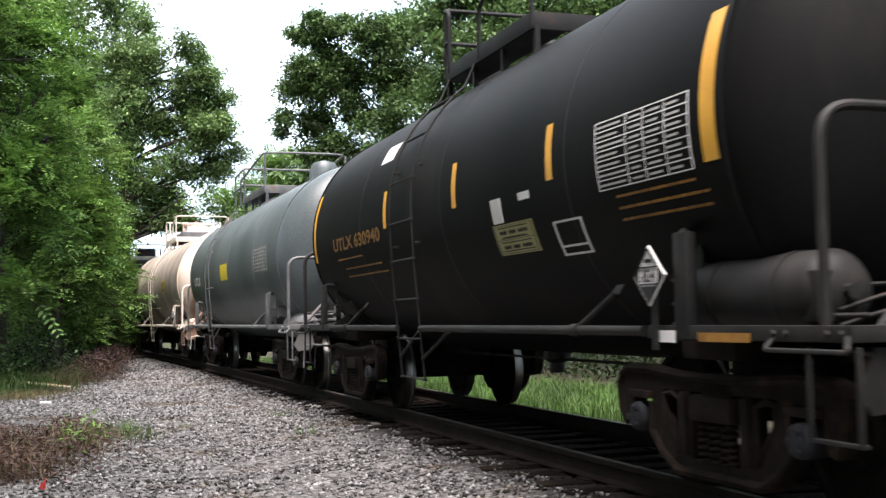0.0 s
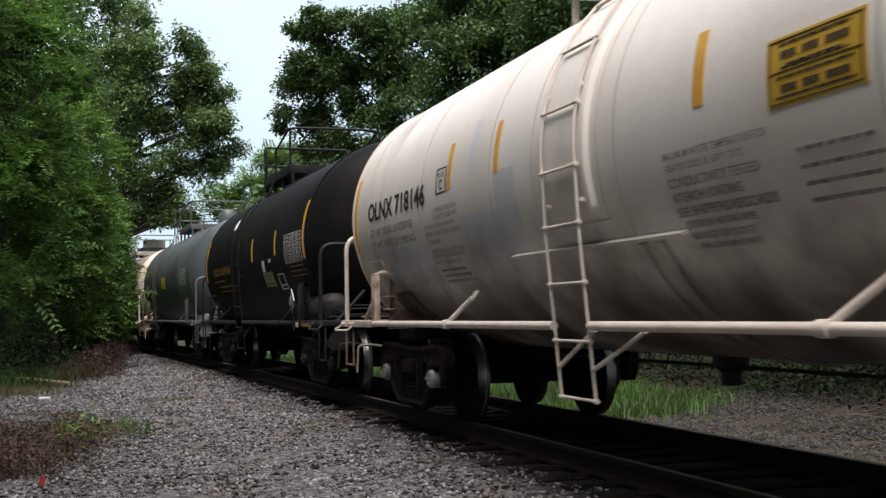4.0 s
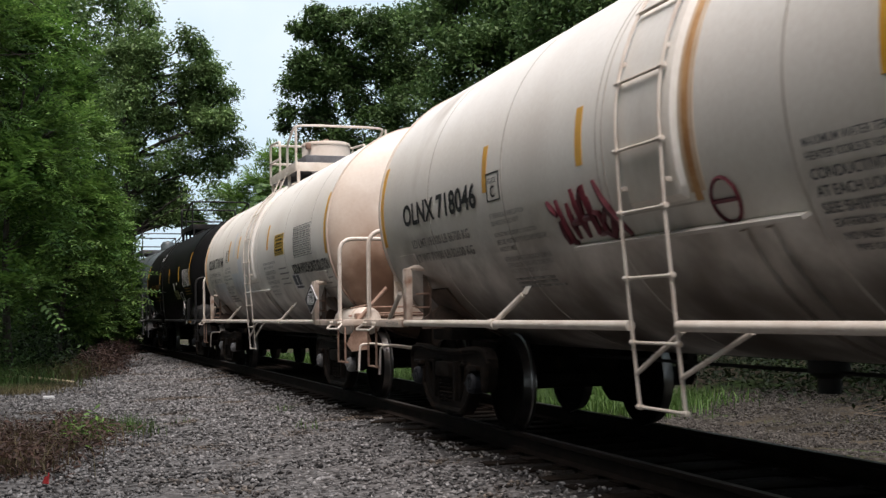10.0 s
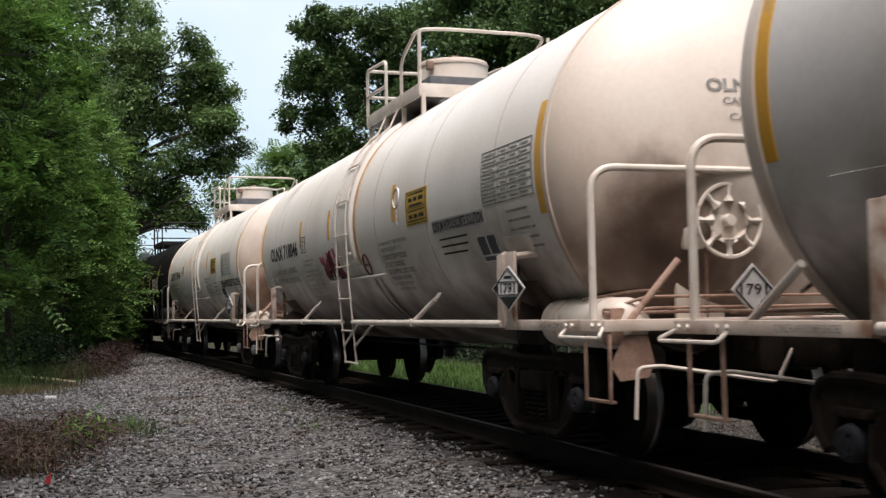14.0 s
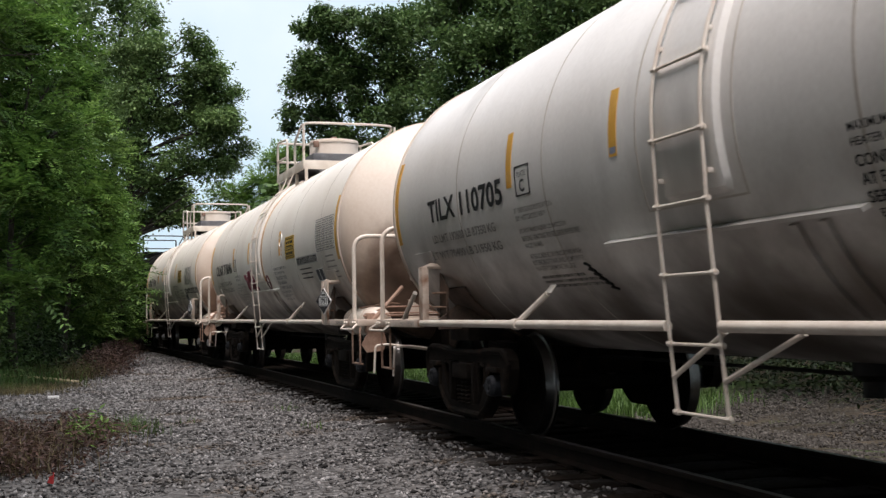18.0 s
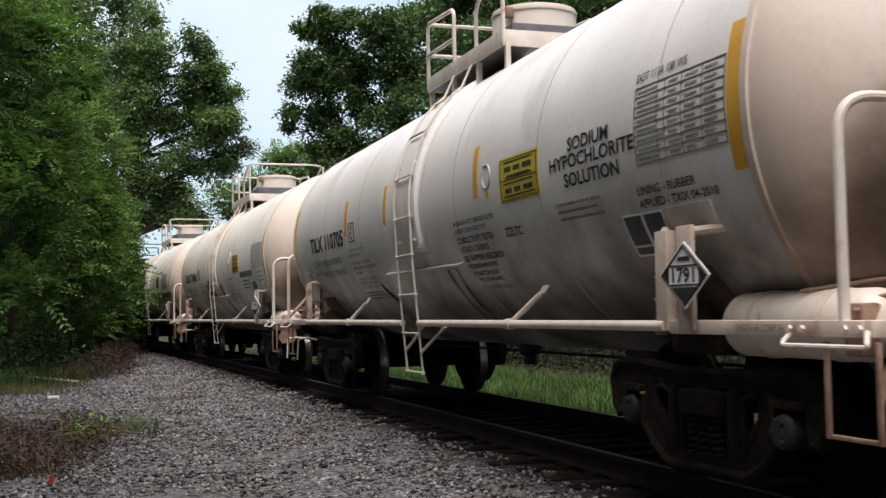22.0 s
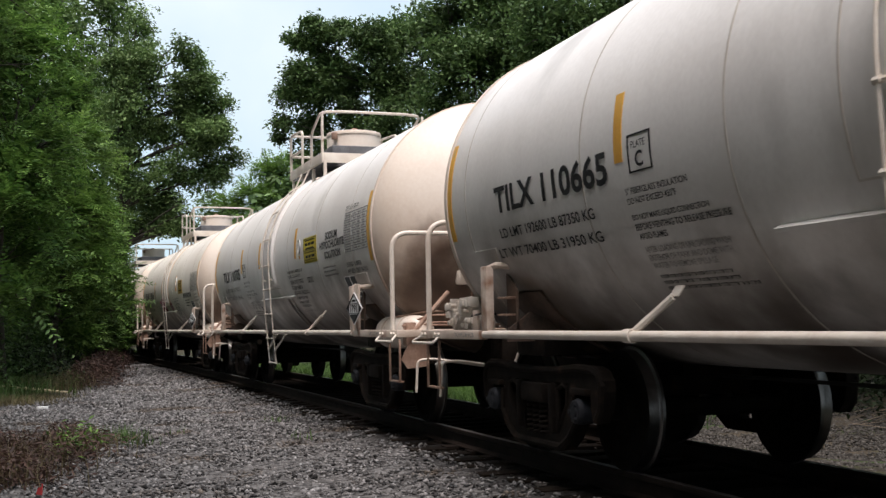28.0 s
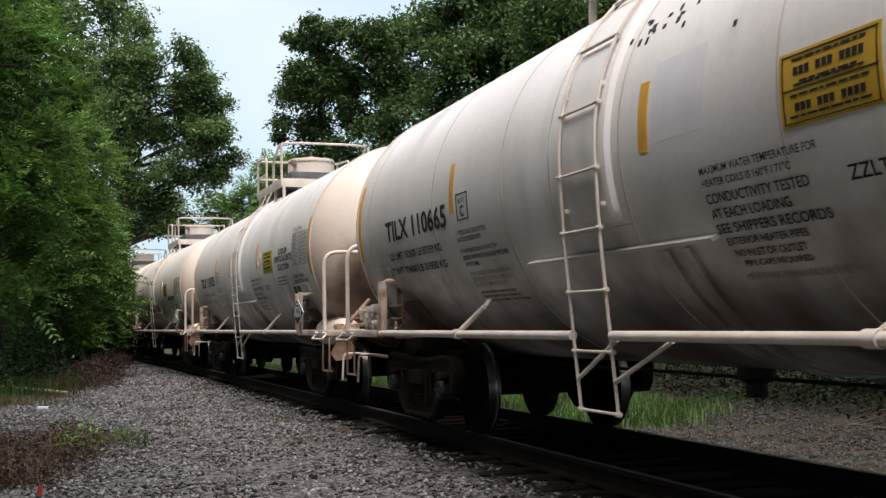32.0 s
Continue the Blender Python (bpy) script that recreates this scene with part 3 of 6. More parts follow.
def bogie(car, x, caps):
    """A two-axle bogie: bolster with side frames, springs, bearings and wheelsets."""
    bm = bmesh.new()
    box(bm, (0, 0, 0.62), (0.36, 2.2, 0.26), bevel=0.03)
    box(bm, (0, 0, 0.80), (0.5, 0.8, 0.12), bevel=0.03)
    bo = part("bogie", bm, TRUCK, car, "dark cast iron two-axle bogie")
    bo.matrix_basis = pose(x, 0, 0)
    if not SHARED:
        bm = bmesh.new()     # cast frame: chords, columns and legs round three windows
        for sx in (-1, 1):
            q = lambda pts: prism(bm, [(sx * u, w) for u, w in pts], "y", -0.05, 0.05)
            q([(0, 0.655), (0, 0.765), (0.36, 0.765), (0.62, 0.775), (0.80, 0.80), (1.06, 0.80), (1.18, 0.765), (1.24, 0.70), (1.25, 0.62), (1.02, 0.60), (0.76, 0.60), (0.62, 0.655)])
            q([(0, 0.12), (0, 0.235), (0.40, 0.235), (0.52, 0.21), (0.52, 0.13), (0.46, 0.12)])
            q([(0.27, 0.235), (0.40, 0.235), (0.385, 0.66), (0.30, 0.66)])
            q([(0.40, 0.235), (0.52, 0.13), (0.66, 0.22), (0.80, 0.36), (0.76, 0.47), (0.74, 0.60), (0.62, 0.655), (0.63, 0.55), (0.50, 0.42)])
            q([(1.02, 0.60), (1.25, 0.62), (1.21, 0.47), (1.13, 0.38), (1.05, 0.40), (1.03, 0.47)])
            tube(bm, [(sx * u, 0.045, w) for u, w in ((0, 0.745), (0.36, 0.745), (0.8, 0.778), (1.06, 0.775), (1.17, 0.74), (1.22, 0.66), (1.19, 0.48), (1.12, 0.40))], 0.035, 8)
            tube(bm, [(sx * u, 0.045, w) for u, w in ((0, 0.15), (0.46, 0.15), (0.64, 0.24), (0.77, 0.37), (0.755, 0.56))], 0.035, 8)
            tube(bm, [(sx * u, 0.045, w) for u, w in ((0.42, 0.27), (0.60, 0.50), (0.61, 0.62), (0.52, 0.64), (0.42, 0.60), (0.42, 0.30))], 0.022, 6)
            box(bm, (sx * 0.34, 0.04, 0.45), (0.075, 0.10, 0.40), bevel=0.02)
            box(bm, (sx * 0.889, 0.02, 0.605), (0.28, 0.16, 0.05), bevel=0.015)
        box(bm, (0, 0.02, 0.56), (0.46, 0.18, 0.16), bevel=0.03)
        SHARED["frame"] = finish(bm, "side_frame")
        bm = bmesh.new()
        for sx in (-0.13, 0.0, 0.13):
            pts = [(sx + 0.055 * math.cos(a), 0.09 + 0.03 * math.sin(a), 0.23 + 0.25 * a / (12 * math.pi)) for a in np.linspace(0, 12 * math.pi, 60)]
            tube(bm, pts, 0.014, 5)
        SHARED["spring"] = finish(bm, "spring")
        bm = bmesh.new()
        lathe(bm, [(-0.16, 0.0), (-0.16, 0.095), (0.0, 0.10), (0.01, 0.092), (0.03, 0.088), (0.04, 0.072), (0.036, 0.05), (0.048, 0.045), (0.048, 0.0)], "y", 20)
        for k in range(3):
            a = 2 * math.pi * k / 3
            lathe(bm, [(0.035, 0.0), (0.035, 0.018), (0.055, 0.018), (0.055, 0.0)], "y", 6, (0.055 * math.cos(a), 0, 0.06 * math.sin(a)))
        for name, material in (("light", CAPS), ("dull", CAPS_DARK)):
            CAP_MESH[name] = finish(bm.copy(), "bearing_cap")
            CAP_MESH[name].materials.append(material)
        bm = bmesh.new()
        lathe(bm, [(-0.95, 0.0), (-0.95, 0.075), (0.95, 0.075), (0.95, 0.0)], "y", 16)
        for sy in (-1, 1):
            prof = [(0.655, 0.10), (0.655, 0.17), (0.70, 0.20), (0.70, 0.38), (0.665, 0.40), (0.665, 0.482), (0.69, 0.485), (0.70, 0.462), (0.715, 0.457), (0.785, 0.456), (0.79, 0.448),
                    (0.795, 0.40), (0.765, 0.385), (0.745, 0.20), (0.80, 0.16), (0.80, 0.10)]
            lathe(bm, [(sy * a, r) for a, r in prof], "y", 44)
            for k in range(2):
                a = math.pi * k
                lathe(bm, [(sy * 0.74, 0.0), (sy * 0.74, 0.03), (sy * 0.765, 0.03), (sy * 0.765, 0.0)], "y", 8, (0.29 * math.cos(a), 0, 0.29 * math.sin(a)))
        me = finish(bm, "wheelset")
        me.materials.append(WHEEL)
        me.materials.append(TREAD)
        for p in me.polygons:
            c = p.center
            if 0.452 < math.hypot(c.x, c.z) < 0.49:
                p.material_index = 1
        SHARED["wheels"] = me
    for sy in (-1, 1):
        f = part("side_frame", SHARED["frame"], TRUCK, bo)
        f.matrix_basis = pose(0, sy * 1.05, 0, 0, 0, 0 if sy > 0 else 180)
        f = part("spring", SHARED["spring"], TRUCK, bo)
        f.matrix_basis = pose(0, sy * 1.0, 0, 0, 0, 0 if sy > 0 else 180)
        for sx in (-0.889, 0.889):
            c = part("bearing_cap", CAP_MESH[caps], CAPS, bo, "grey bearing cap")
            c.matrix_basis = pose(sx, sy * 1.14, 0.457, 0, 0, 0 if sy > 0 else 180)
    for sx in (-0.889, 0.889):
        w = part("wheelset", SHARED["wheels"], TRUCK, bo, "dark wheels with a bright steel tread")
        w.matrix_basis = pose(sx, 0, 0.457)


def tank_car(label, tank_mat, head_mat, frame_mat, pipe_mat, half, straight, ladder, jacket=True, dome=True, truck=5.11, bracket=5.32, post=None, tank_res=(1.08, 1.045, 0.185), valve=False, caps="dull", drum=True, reach=0.0, bulge=0.72, seams=(2.6, -0.4, -3.2)):
    """A tank car, x forward. half: to the coupling; straight: half of the tank's straight length; ladder: its two lengths."""
    car = tagged(new("tank_car"), label, "tank car", "cars of the train")
    # shell
    bm = bmesh.new()
    n = 14
    head = [(straight + bulge * math.sin(a), RT * math.cos(a)) for a in np.linspace(0, math.pi / 2, n)]
    head[-1] = (head[-1][0], 0.0)
    cyl_pts = [(x, RT) for x in np.linspace(straight, -straight, 9)]
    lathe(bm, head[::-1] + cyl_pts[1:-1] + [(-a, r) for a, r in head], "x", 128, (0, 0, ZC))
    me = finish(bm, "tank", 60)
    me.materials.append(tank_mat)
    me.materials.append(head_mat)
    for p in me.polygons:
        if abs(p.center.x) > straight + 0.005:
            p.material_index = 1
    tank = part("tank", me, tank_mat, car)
    # seams, and the head flange
    for x in seams:
        part("seam", skin(bmesh.new(), x - 0.009, x + 0.009, -88, 268, RT - 0.01, RT + 0.0022, 3), SEAM if jacket else frame_mat, tank)
    for x in (straight, -straight):
        bm = bmesh.new()
        skin(bm, x - 0.03, x + 0.03, -90, 270, RT - 0.02, RT + 0.012, 3)
        part("head_ring", bm, head_mat, tank)
    if jacket:
        bm = bmesh.new()     # raised housing behind the ladder, with a weld line round it
        grid = []
        for i in range(29):
            row = []
            for j in range(41):
                u, w = -1 + i / 14, -1 + j / 20
                edge = min(1.0, (1 - abs(u)) * 0.36 / 0.035, (1 - abs(w)) * 1.03 / 0.05)
                a, r = radians(20.5 + 40 * w), RT - 0.006 + 0.05 * (edge * edge * (3 - 2 * edge))
                row.append(bm.verts.new((-0.03 - 0.36 * u, r * math.cos(a), ZC + r * math.sin(a))))
            grid.append(row)
        for i in range(28):
            for j in range(40):
                bm.faces.new((grid[i][j], grid[i + 1][j], grid[i + 1][j + 1], grid[i][j + 1]))
        part("ladder_pad", bm, tank_mat, tank)
        bm = bmesh.new()
        for x in (0.60, -0.50):
            skin(bm, x - 0.007, x + 0.007, -20, 62, RT - 0.01, RT + 0.003, 3)
        skin(bm, 0.607, -0.507, -20.5, -20, RT - 0.01, RT + 0.003, 1)
        part("weld_line", bm, SEAM, tank)
        bm = bmesh.new()
        skin(bm, 1.28, -1.39, -26.8, -25.9, RT - 0.01, RT + 0.06, 1)
        part("drip_flange", bm, tank_mat, tank)
        for x in (-0.78, -1.02):
            part("coil_band", skin(bmesh.new(), x - 0.035, x + 0.035, -100, -28, RT - 0.01, RT + 0.025, 4), tank_mat, tank)
    la, lb = ladder
    step_mat = RUSTY if frame_mat is FRAME else frame_mat
    web_mat = WEB_BROWN if frame_mat is FRAME else frame_mat
    # running pipes along the side sill, both sides
    for sy in (1, -1):
        for xa, xb in ((bracket, la + 0.02), (lb - 0.02, -bracket)):
            part("side_pipe", tube(bmesh.new(), [(xa, sy * 1.471, 1.04), (xb, sy * 1.471, 1.04)], 0.033, 12), pipe_mat, car)
        for x in ((2.72, -2.8) if jacket else (la + 2.3, -3.3)):
            bm = bmesh.new()
            tube(bm, [(x, sy * 1.471, 1.04), (x - 0.27, sy * 1.31, 1.275)], 0.026, 8)
            box(bm, (x - 0.28, sy * 1.285, 1.31), (0.11, 0.08, 0.012), Matrix.Rotation(radians(-55 * sy), 4, "X"), bevel=0.005)
            lathe(bm, [(-0.05, 0.0), (-0.05, 0.045), (0.05, 0.045), (0.05, 0.0)], "x", 12, (x, sy * 1.471, 1.04))
            part("strut", bm, pipe_mat, car)
    # ladder on both sides
    for sy in (1, -1):
        for x in (la, lb):
            bm = bmesh.new()
            pts = [(x, sy * 1.43, 0.52), (x, sy * 1.475, 1.04), (x, sy * 1.53, 1.7), (x, sy * 1.555, 2.26)]
            pts += [(x, sy * y, z) for _, y, z in arc(6, 52, RT + 0.07)]
            if dome:
                pts += [(x, sy * 0.84, 3.74)]
            tube(bm, pts, 0.0125, 8)
            part("ladder_stile", bm, pipe_mat, car)
        for k, z in enumerate([0.535, 0.935, 1.335, 1.74, 2.13, 2.56]):
            y = float(np.interp(z, [0.52, 1.04, 1.7, 2.26, 2.6], [1.43, 1.475, 1.53, 1.555, 1.52]))
            bm = tube(bmesh.new(), [(la + 0.03, sy * y, z), (lb - 0.03, sy * y, z)], 0.0105, 8)
            for x in (la, lb):
                lathe(bm, [(-0.024, 0), (-0.024, 0.019), (0.024, 0.019), (0.024, 0)], "x", 8, (x, sy * y, z))
            part("rung", bm, pipe_mat, car)
        for a in (29, 46):
            part("rung", tube(bmesh.new(), [(la + 0.03, sy * (RT + 0.07) * math.cos(radians(a)), ZC + (RT + 0.07) * math.sin(radians(a))),
                                            (lb - 0.03, sy * (RT + 0.07) * math.cos(radians(a)), ZC + (RT + 0.07) * math.sin(radians(a)))], 0.013, 8), pipe_mat, car)
        for x, d, z in ((la, -0.50, 0.74), (lb, -0.66, 0.74)):
            part("brace", tube(bmesh.new(), [(x, sy * 1.45, z), (x + d, sy * 1.40, 1.01)], 0.016, 8), pipe_mat, car)
        for a in (-14, 16):
            for x in (la, lb):
                part("ladder_clip", box(bmesh.new(), (x, sy * (RT + 0.04) * math.cos(radians(a)), ZC + (RT + 0.04) * math.sin(radians(a))), (0.02, 0.08, 0.03), bevel=0.005), pipe_mat, car)
    # ends
    for sx in (1, -1):
        e = post or bracket
        for sy in (1, -1):
            bm = bmesh.new()     # side plate of the bolster with its ribs
            box(bm, (sx * (e - 0.02), sy * 1.45, 1.31), (0.14, 0.07, 0.60), bevel=0.012)
            tube(bm, [(sx * (e - 0.02), sy * 1.45, 1.585), (sx * (e - 0.10), sy * 1.40, 1.615), (sx * (e - 0.2), sy * 1.30, 1.60)], 0.028, 8)
            part("bolster_post", bm, frame_mat, car)
            for z in (1.20, 1.34):
                part("post_rib", box(bmesh.new(), (sx * (e - 0.19), sy * 1.34, z), (0.19, 0.10, 0.018), bevel=0.004), step_mat, car)
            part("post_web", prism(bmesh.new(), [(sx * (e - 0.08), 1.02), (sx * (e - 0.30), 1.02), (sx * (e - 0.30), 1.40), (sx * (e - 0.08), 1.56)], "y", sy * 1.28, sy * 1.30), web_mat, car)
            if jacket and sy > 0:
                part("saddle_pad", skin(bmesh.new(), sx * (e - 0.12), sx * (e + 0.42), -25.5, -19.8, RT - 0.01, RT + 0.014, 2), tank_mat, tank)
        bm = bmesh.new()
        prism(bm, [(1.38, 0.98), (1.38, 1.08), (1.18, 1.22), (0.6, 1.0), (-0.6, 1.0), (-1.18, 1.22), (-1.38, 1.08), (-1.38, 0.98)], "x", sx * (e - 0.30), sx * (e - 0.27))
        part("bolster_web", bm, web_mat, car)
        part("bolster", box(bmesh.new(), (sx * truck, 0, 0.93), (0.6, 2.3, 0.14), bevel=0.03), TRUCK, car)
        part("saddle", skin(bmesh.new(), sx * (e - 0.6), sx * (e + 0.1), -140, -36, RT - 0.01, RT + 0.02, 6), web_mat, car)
        e = bracket
        bm = bmesh.new()     # stub sill and draft gear
        box(bm, (sx * (half - 1.9), 0, 0.86), (2.9, 0.46, 0.34), bevel=0.02)
        box(bm, (sx * (half - 0.62), 0, 0.87), (0.35, 0.52, 0.34), bevel=0.03)
        part("stub_sill", bm, TRUCK, car)
        bm = bmesh.new()     # coupler
        box(bm, (sx * (half - 0.42 + reach / 2), 0, 0.87), (0.55 + reach, 0.14, 0.16), bevel=0.03)
        box(bm, (sx * (half - 0.10 + reach), 0.03, 0.87), (0.24, 0.30, 0.27), bevel=0.06)
        part("coupler", bm, TRUCK, car)
        x0, x1 = e + 0.05, half - 0.48
        for sy in (1, -1):
            bm = bmesh.new()     # platform edge
            box(bm, (sx * (x0 + x1) / 2, sy * 1.452, 1.035), (x1 - x0, 0.05, 0.08), bevel=0.008)
            part("platform_edge", bm, frame_mat, car)
        bm = bmesh.new()
        box(bm, (sx * (x1 + 0.02), 0, 1.035), (0.06, 2.94, 0.08), bevel=0.008)
        part("end_beam", bm, frame_mat, car)
        for k in range(5):
            part("deck_slat", box(bmesh.new(), (sx * (x1 - 0.1 - 0.09 * k), 0, 1.055), (0.05, 2.8, 0.02)), frame_mat, car)
        hx = sx * (half - 0.64)
        part("end_handrail", tube(bmesh.new(), bend([(hx, 1.45, 1.03), (hx, 1.45, 2.13), (hx, -1.45, 2.13), (hx, -1.45, 1.03)], 0.20, 7), 0.027, 10), pipe_mat, car)
        part("end_pipe", tube(bmesh.new(), bend([(sx * (x0 + 0.9), 1.2, 1.22), (sx * (half - 1.0), 0.9, 1.28), (sx * (half - 0.75), 0.0, 1.26)], 0.08), 0.012, 8), step_mat, car)
        part("end_pipe", tube(bmesh.new(), [(sx * (half - 0.78), 1.3, 1.12), (sx * (half - 0.78), -1.3, 1.12)], 0.012, 8), step_mat, car)
        for sy in (1, -1):
            xa, xb = (sx * (half - 0.54), sx * (half - 0.92)) if sx > 0 else (-(half - 0.42), -(half - 0.80))
            bm = bmesh.new()     # corner step
            for xq in (xa, xb):
                box(bm, ((xq + (xa + xb) / 2) / 2 + (xq - (xa + xb) / 2) * 0.46, sy * 1.44, 0.745), (0.03, 0.022, 0.46), bevel=0.008)
            box(bm, ((xa + xb) / 2, sy * 1.42, 0.525), (abs(xa - xb), 0.045, 0.02), bevel=0.006)
            part("corner_step", bm, step_mat, car)
            bm = bmesh.new()     # grab iron
            tube(bm, bend([(sx * (half - 0.46), sy * 1.47, 1.02), (sx * (half - 0.38), sy * 1.54, 0.97), (sx * (half - 0.38), sy * 1.54, 0.955), (sx * (half - 1.02), sy * 1.54, 0.955),
                           (sx * (half - 1.02), sy * 1.47, 1.02)], 0.04, 3), 0.013, 8)
            part("grab_iron", bm, pipe_mat, car)
            for dx in (0.50, 0.60, 0.92, 1.02):
                part("bolt", lathe(bmesh.new(), [(1.475, 0), (1.475, 0.02), (1.497, 0.02), (1.497, 0)], "y", 6, (sx * (half - dx), 0 if sy > 0 else -2.972, 1.035)), pipe_mat, car)
        if sx > 0:
            part("brace", tube(bmesh.new(), [(half - 0.97, 1.3, 1.06), (half - 1.46, 1.3, 1.36)], 0.026, 8), pipe_mat, car)
        else:
            part("brace", tube(bmesh.new(), [(-(half - 0.50), 1.27, 1.04), (-(half - 0.52), 0.85, 1.48)], 0.026, 8), step_mat, car)
        part("uncoupling_rod", tube(bmesh.new(), bend([(sx * (half - 0.40), 1.27, 0.41), (sx * (half - 0.40), 1.25, 0.75), (sx * (half - 0.40), 1.08, 0.76), (sx * (half - 0.40), 0.16, 0.62), (sx * (half - 0.3), 0.1, 0.85)], 0.05), 0.014, 8), pipe_mat, car)
        bm = bmesh.new()         # air hose
        tube(bm, bend([(sx * (half - 0.5), -0.35, 0.85), (sx * (half - 0.2), -0.3, 0.7), (sx * (half - 0.05), -0.2, 0.42), (sx * half, 0.0, 0.38)], 0.1), 0.025, 8)
        part("air_hose", bm, BLACKF, car)
    # air reservoir, brake gear at the rear end; valve block at the front end
    res = -(bracket + 0.18)
    ry, rz, rr = tank_res
    bm = bmesh.new()
    lathe(bm, [(res, 0.0), (res - 0.01, rr * 0.45), (res - 0.05, rr * 0.8), (res - 0.12, rr), (res - 1.22, rr), (res - 1.29, rr * 0.8), (res - 1.33, rr * 0.45), (res - 1.34, 0.0)], "x", 32, (0, ry, rz))
    lathe(bm, [(res + 0.03, 0.0), (res + 0.03, 0.04), (res - 1.38, 0.04), (res - 1.38, 0.0)], "x", 10, (0, ry, rz))
    part("air_reservoir", bm, pipe_mat, car)
    for dx in (0.35, 0.95):
        part("reservoir_strap", lathe(bmesh.new(), [(res - dx, rr - 0.002), (res - dx, rr + 0.007), (res - dx - 0.05, rr + 0.007), (res - dx - 0.05, rr - 0.002)], "x", 32, (0, ry, rz)), frame_mat, car)
    part("reservoir_bracket", box(bmesh.new(), (res - 1.25, ry + 0.12, rz - 0.02), (0.14, 0.12, 0.26), bevel=0.02), step_mat, car)
    # hand brake: gear case, dished wheel with round openings
    hb, hy, hz = -(half - (0.56 if reach else 0.66)), 0.34, 1.77
    bm = bmesh.new()
    box(bm, (hb + 0.16, hy + 0.20, hz - 0.04), (0.16, 0.26, 0.34), bevel=0.05)
    box(bm, (hb + 0.16, hy + 0.13, hz + 0.10), (0.12, 0.12, 0.16), bevel=0.04)
    lathe(bm, [(hb + 0.08, 0.0), (hb + 0.08, 0.07), (hb + 0.26, 0.08), (hb + 0.26, 0.0)], "x", 14, (0, hy + 0.24, hz - 0.08))
    lathe(bm, [(hb + 0.0, 0.0), (hb + 0.0, 0.05), (hb + 0.2, 0.06), (hb + 0.2, 0.0)], "x", 12, (0, hy, hz))
    box(bm, (hb + 0.24, hy + 0.12, hz - 0.42), (0.04, 0.40, 0.62), bevel=0.01)
    part("hand_brake", bm, pipe_mat, car)
    bm = bmesh.new()
    tube(bm, [(hb, hy + 0.265 * math.cos(a), hz + 0.265 * math.sin(a)) for a in np.linspace(0, 2 * math.pi, 33)], 0.016, 6)
    lathe(bm, [(hb - 0.03, 0.0), (hb - 0.03, 0.04), (hb + 0.02, 0.05), (hb + 0.03, 0.13), (hb + 0.01, 0.165), (hb + 0.02, 0.16), (hb + 0.045, 0.12), (hb + 0.05, 0.0)], "x", 26, (0, hy, hz))
    for k in range(8):
        a = 2 * math.pi * k / 8
        tube(bm, [(hb + 0.01, hy + r * math.cos(a), hz + r * math.sin(a)) for r in (0.14, 0.19, 0.26)], 0, 6, [0.045, 0.018, 0.03])
    part("brake_wheel", bm, pipe_mat, car, "dished brake wheel with round openings")
    for k in range(14):
        part("chain_link", tube(bmesh.new(), [(hb + 0.1 + 0.012 * math.cos(a) * (k % 2), hy + 0.14 + 0.012 * math.cos(a) * (1 - k % 2), hz - 0.25 - 0.034 * k + 0.022 * math.sin(a)) for a in np.linspace(0, 2 * math.pi, 7)], 0.005, 4), step_mat, car)
    for z in (1.12, 1.20):
        part("end_pipe", tube(bmesh.new(), bend([(-(half - 0.85), 1.2, z - 0.05), (-(half - 0.72), 1.0, z + 0.03), (-(half - 0.72), -1.2, z + 0.03)], 0.08), 0.011, 8), step_mat, car)
    bm = bmesh.new()
    prism(bm, [(1.30, 0.97), (1.13, 0.97), (1.08, 0.78), (1.13, 0.68), (1.34, 0.66), (1.41, 0.76)], "x", -(half - 0.47), -(half - 0.49))
    part("brake_lever_plate", bm, step_mat, car)
    part("brake_cylinder", lathe(bmesh.new(), [(-(half - 0.60), 0.0), (-(half - 0.60), 0.10), (-(half - 0.85), 0.11), (-(half - 0.9), 0.0)], "x", 20, (0, 1.02, 0.80)), TRUCK, car)
    if valve:
        fx, rv = half - 1.16, random.Random(4)
        bm = bmesh.new()
        box(bm, (fx, 1.18, 1.13), (0.62, 0.22, 0.12), bevel=0.03)
        for dx, dz, sx_, sz_ in ((-0.2, 0.12, 0.16, 0.2), (0.0, 0.14, 0.18, 0.24), (0.2, 0.13, 0.14, 0.24), (0.31, 0.08, 0.1, 0.14), (-0.32, 0.06, 0.12, 0.1)):
            box(bm, (fx + dx, 1.2, 1.1 + dz), (sx_, 0.2, sz_), bevel=0.03)
        for k in range(26):
            w, h = rv.uniform(0.03, 0.10), rv.uniform(0.03, 0.09)
            box(bm, (fx + rv.uniform(-0.33, 0.33), 1.29 + rv.uniform(0, 0.03), 1.1 + rv.uniform(0.0, 0.24)), (w, rv.uniform(0.05, 0.12), h), bevel=0.01)
        for k in range(9):
            dx, dz, r = rv.uniform(-0.32, 0.32), rv.uniform(0.02, 0.22), rv.uniform(0.014, 0.024)
            lathe(bm, [(1.26, 0.0), (1.26, r), (1.345, r), (1.35, r * 0.7), (1.35, 0.0)], "y", 8, (fx + dx, 0, 1.1 + dz))
        for dx, r in ((0.1, 0.05), (-0.14, 0.04), (0.24, 0.035)):
            lathe(bm, [(1.2, r), (1.36, r), (1.38, r * 0.7), (1.38, 0.0)], "z", 10, (fx + dx, 1.2, 0))
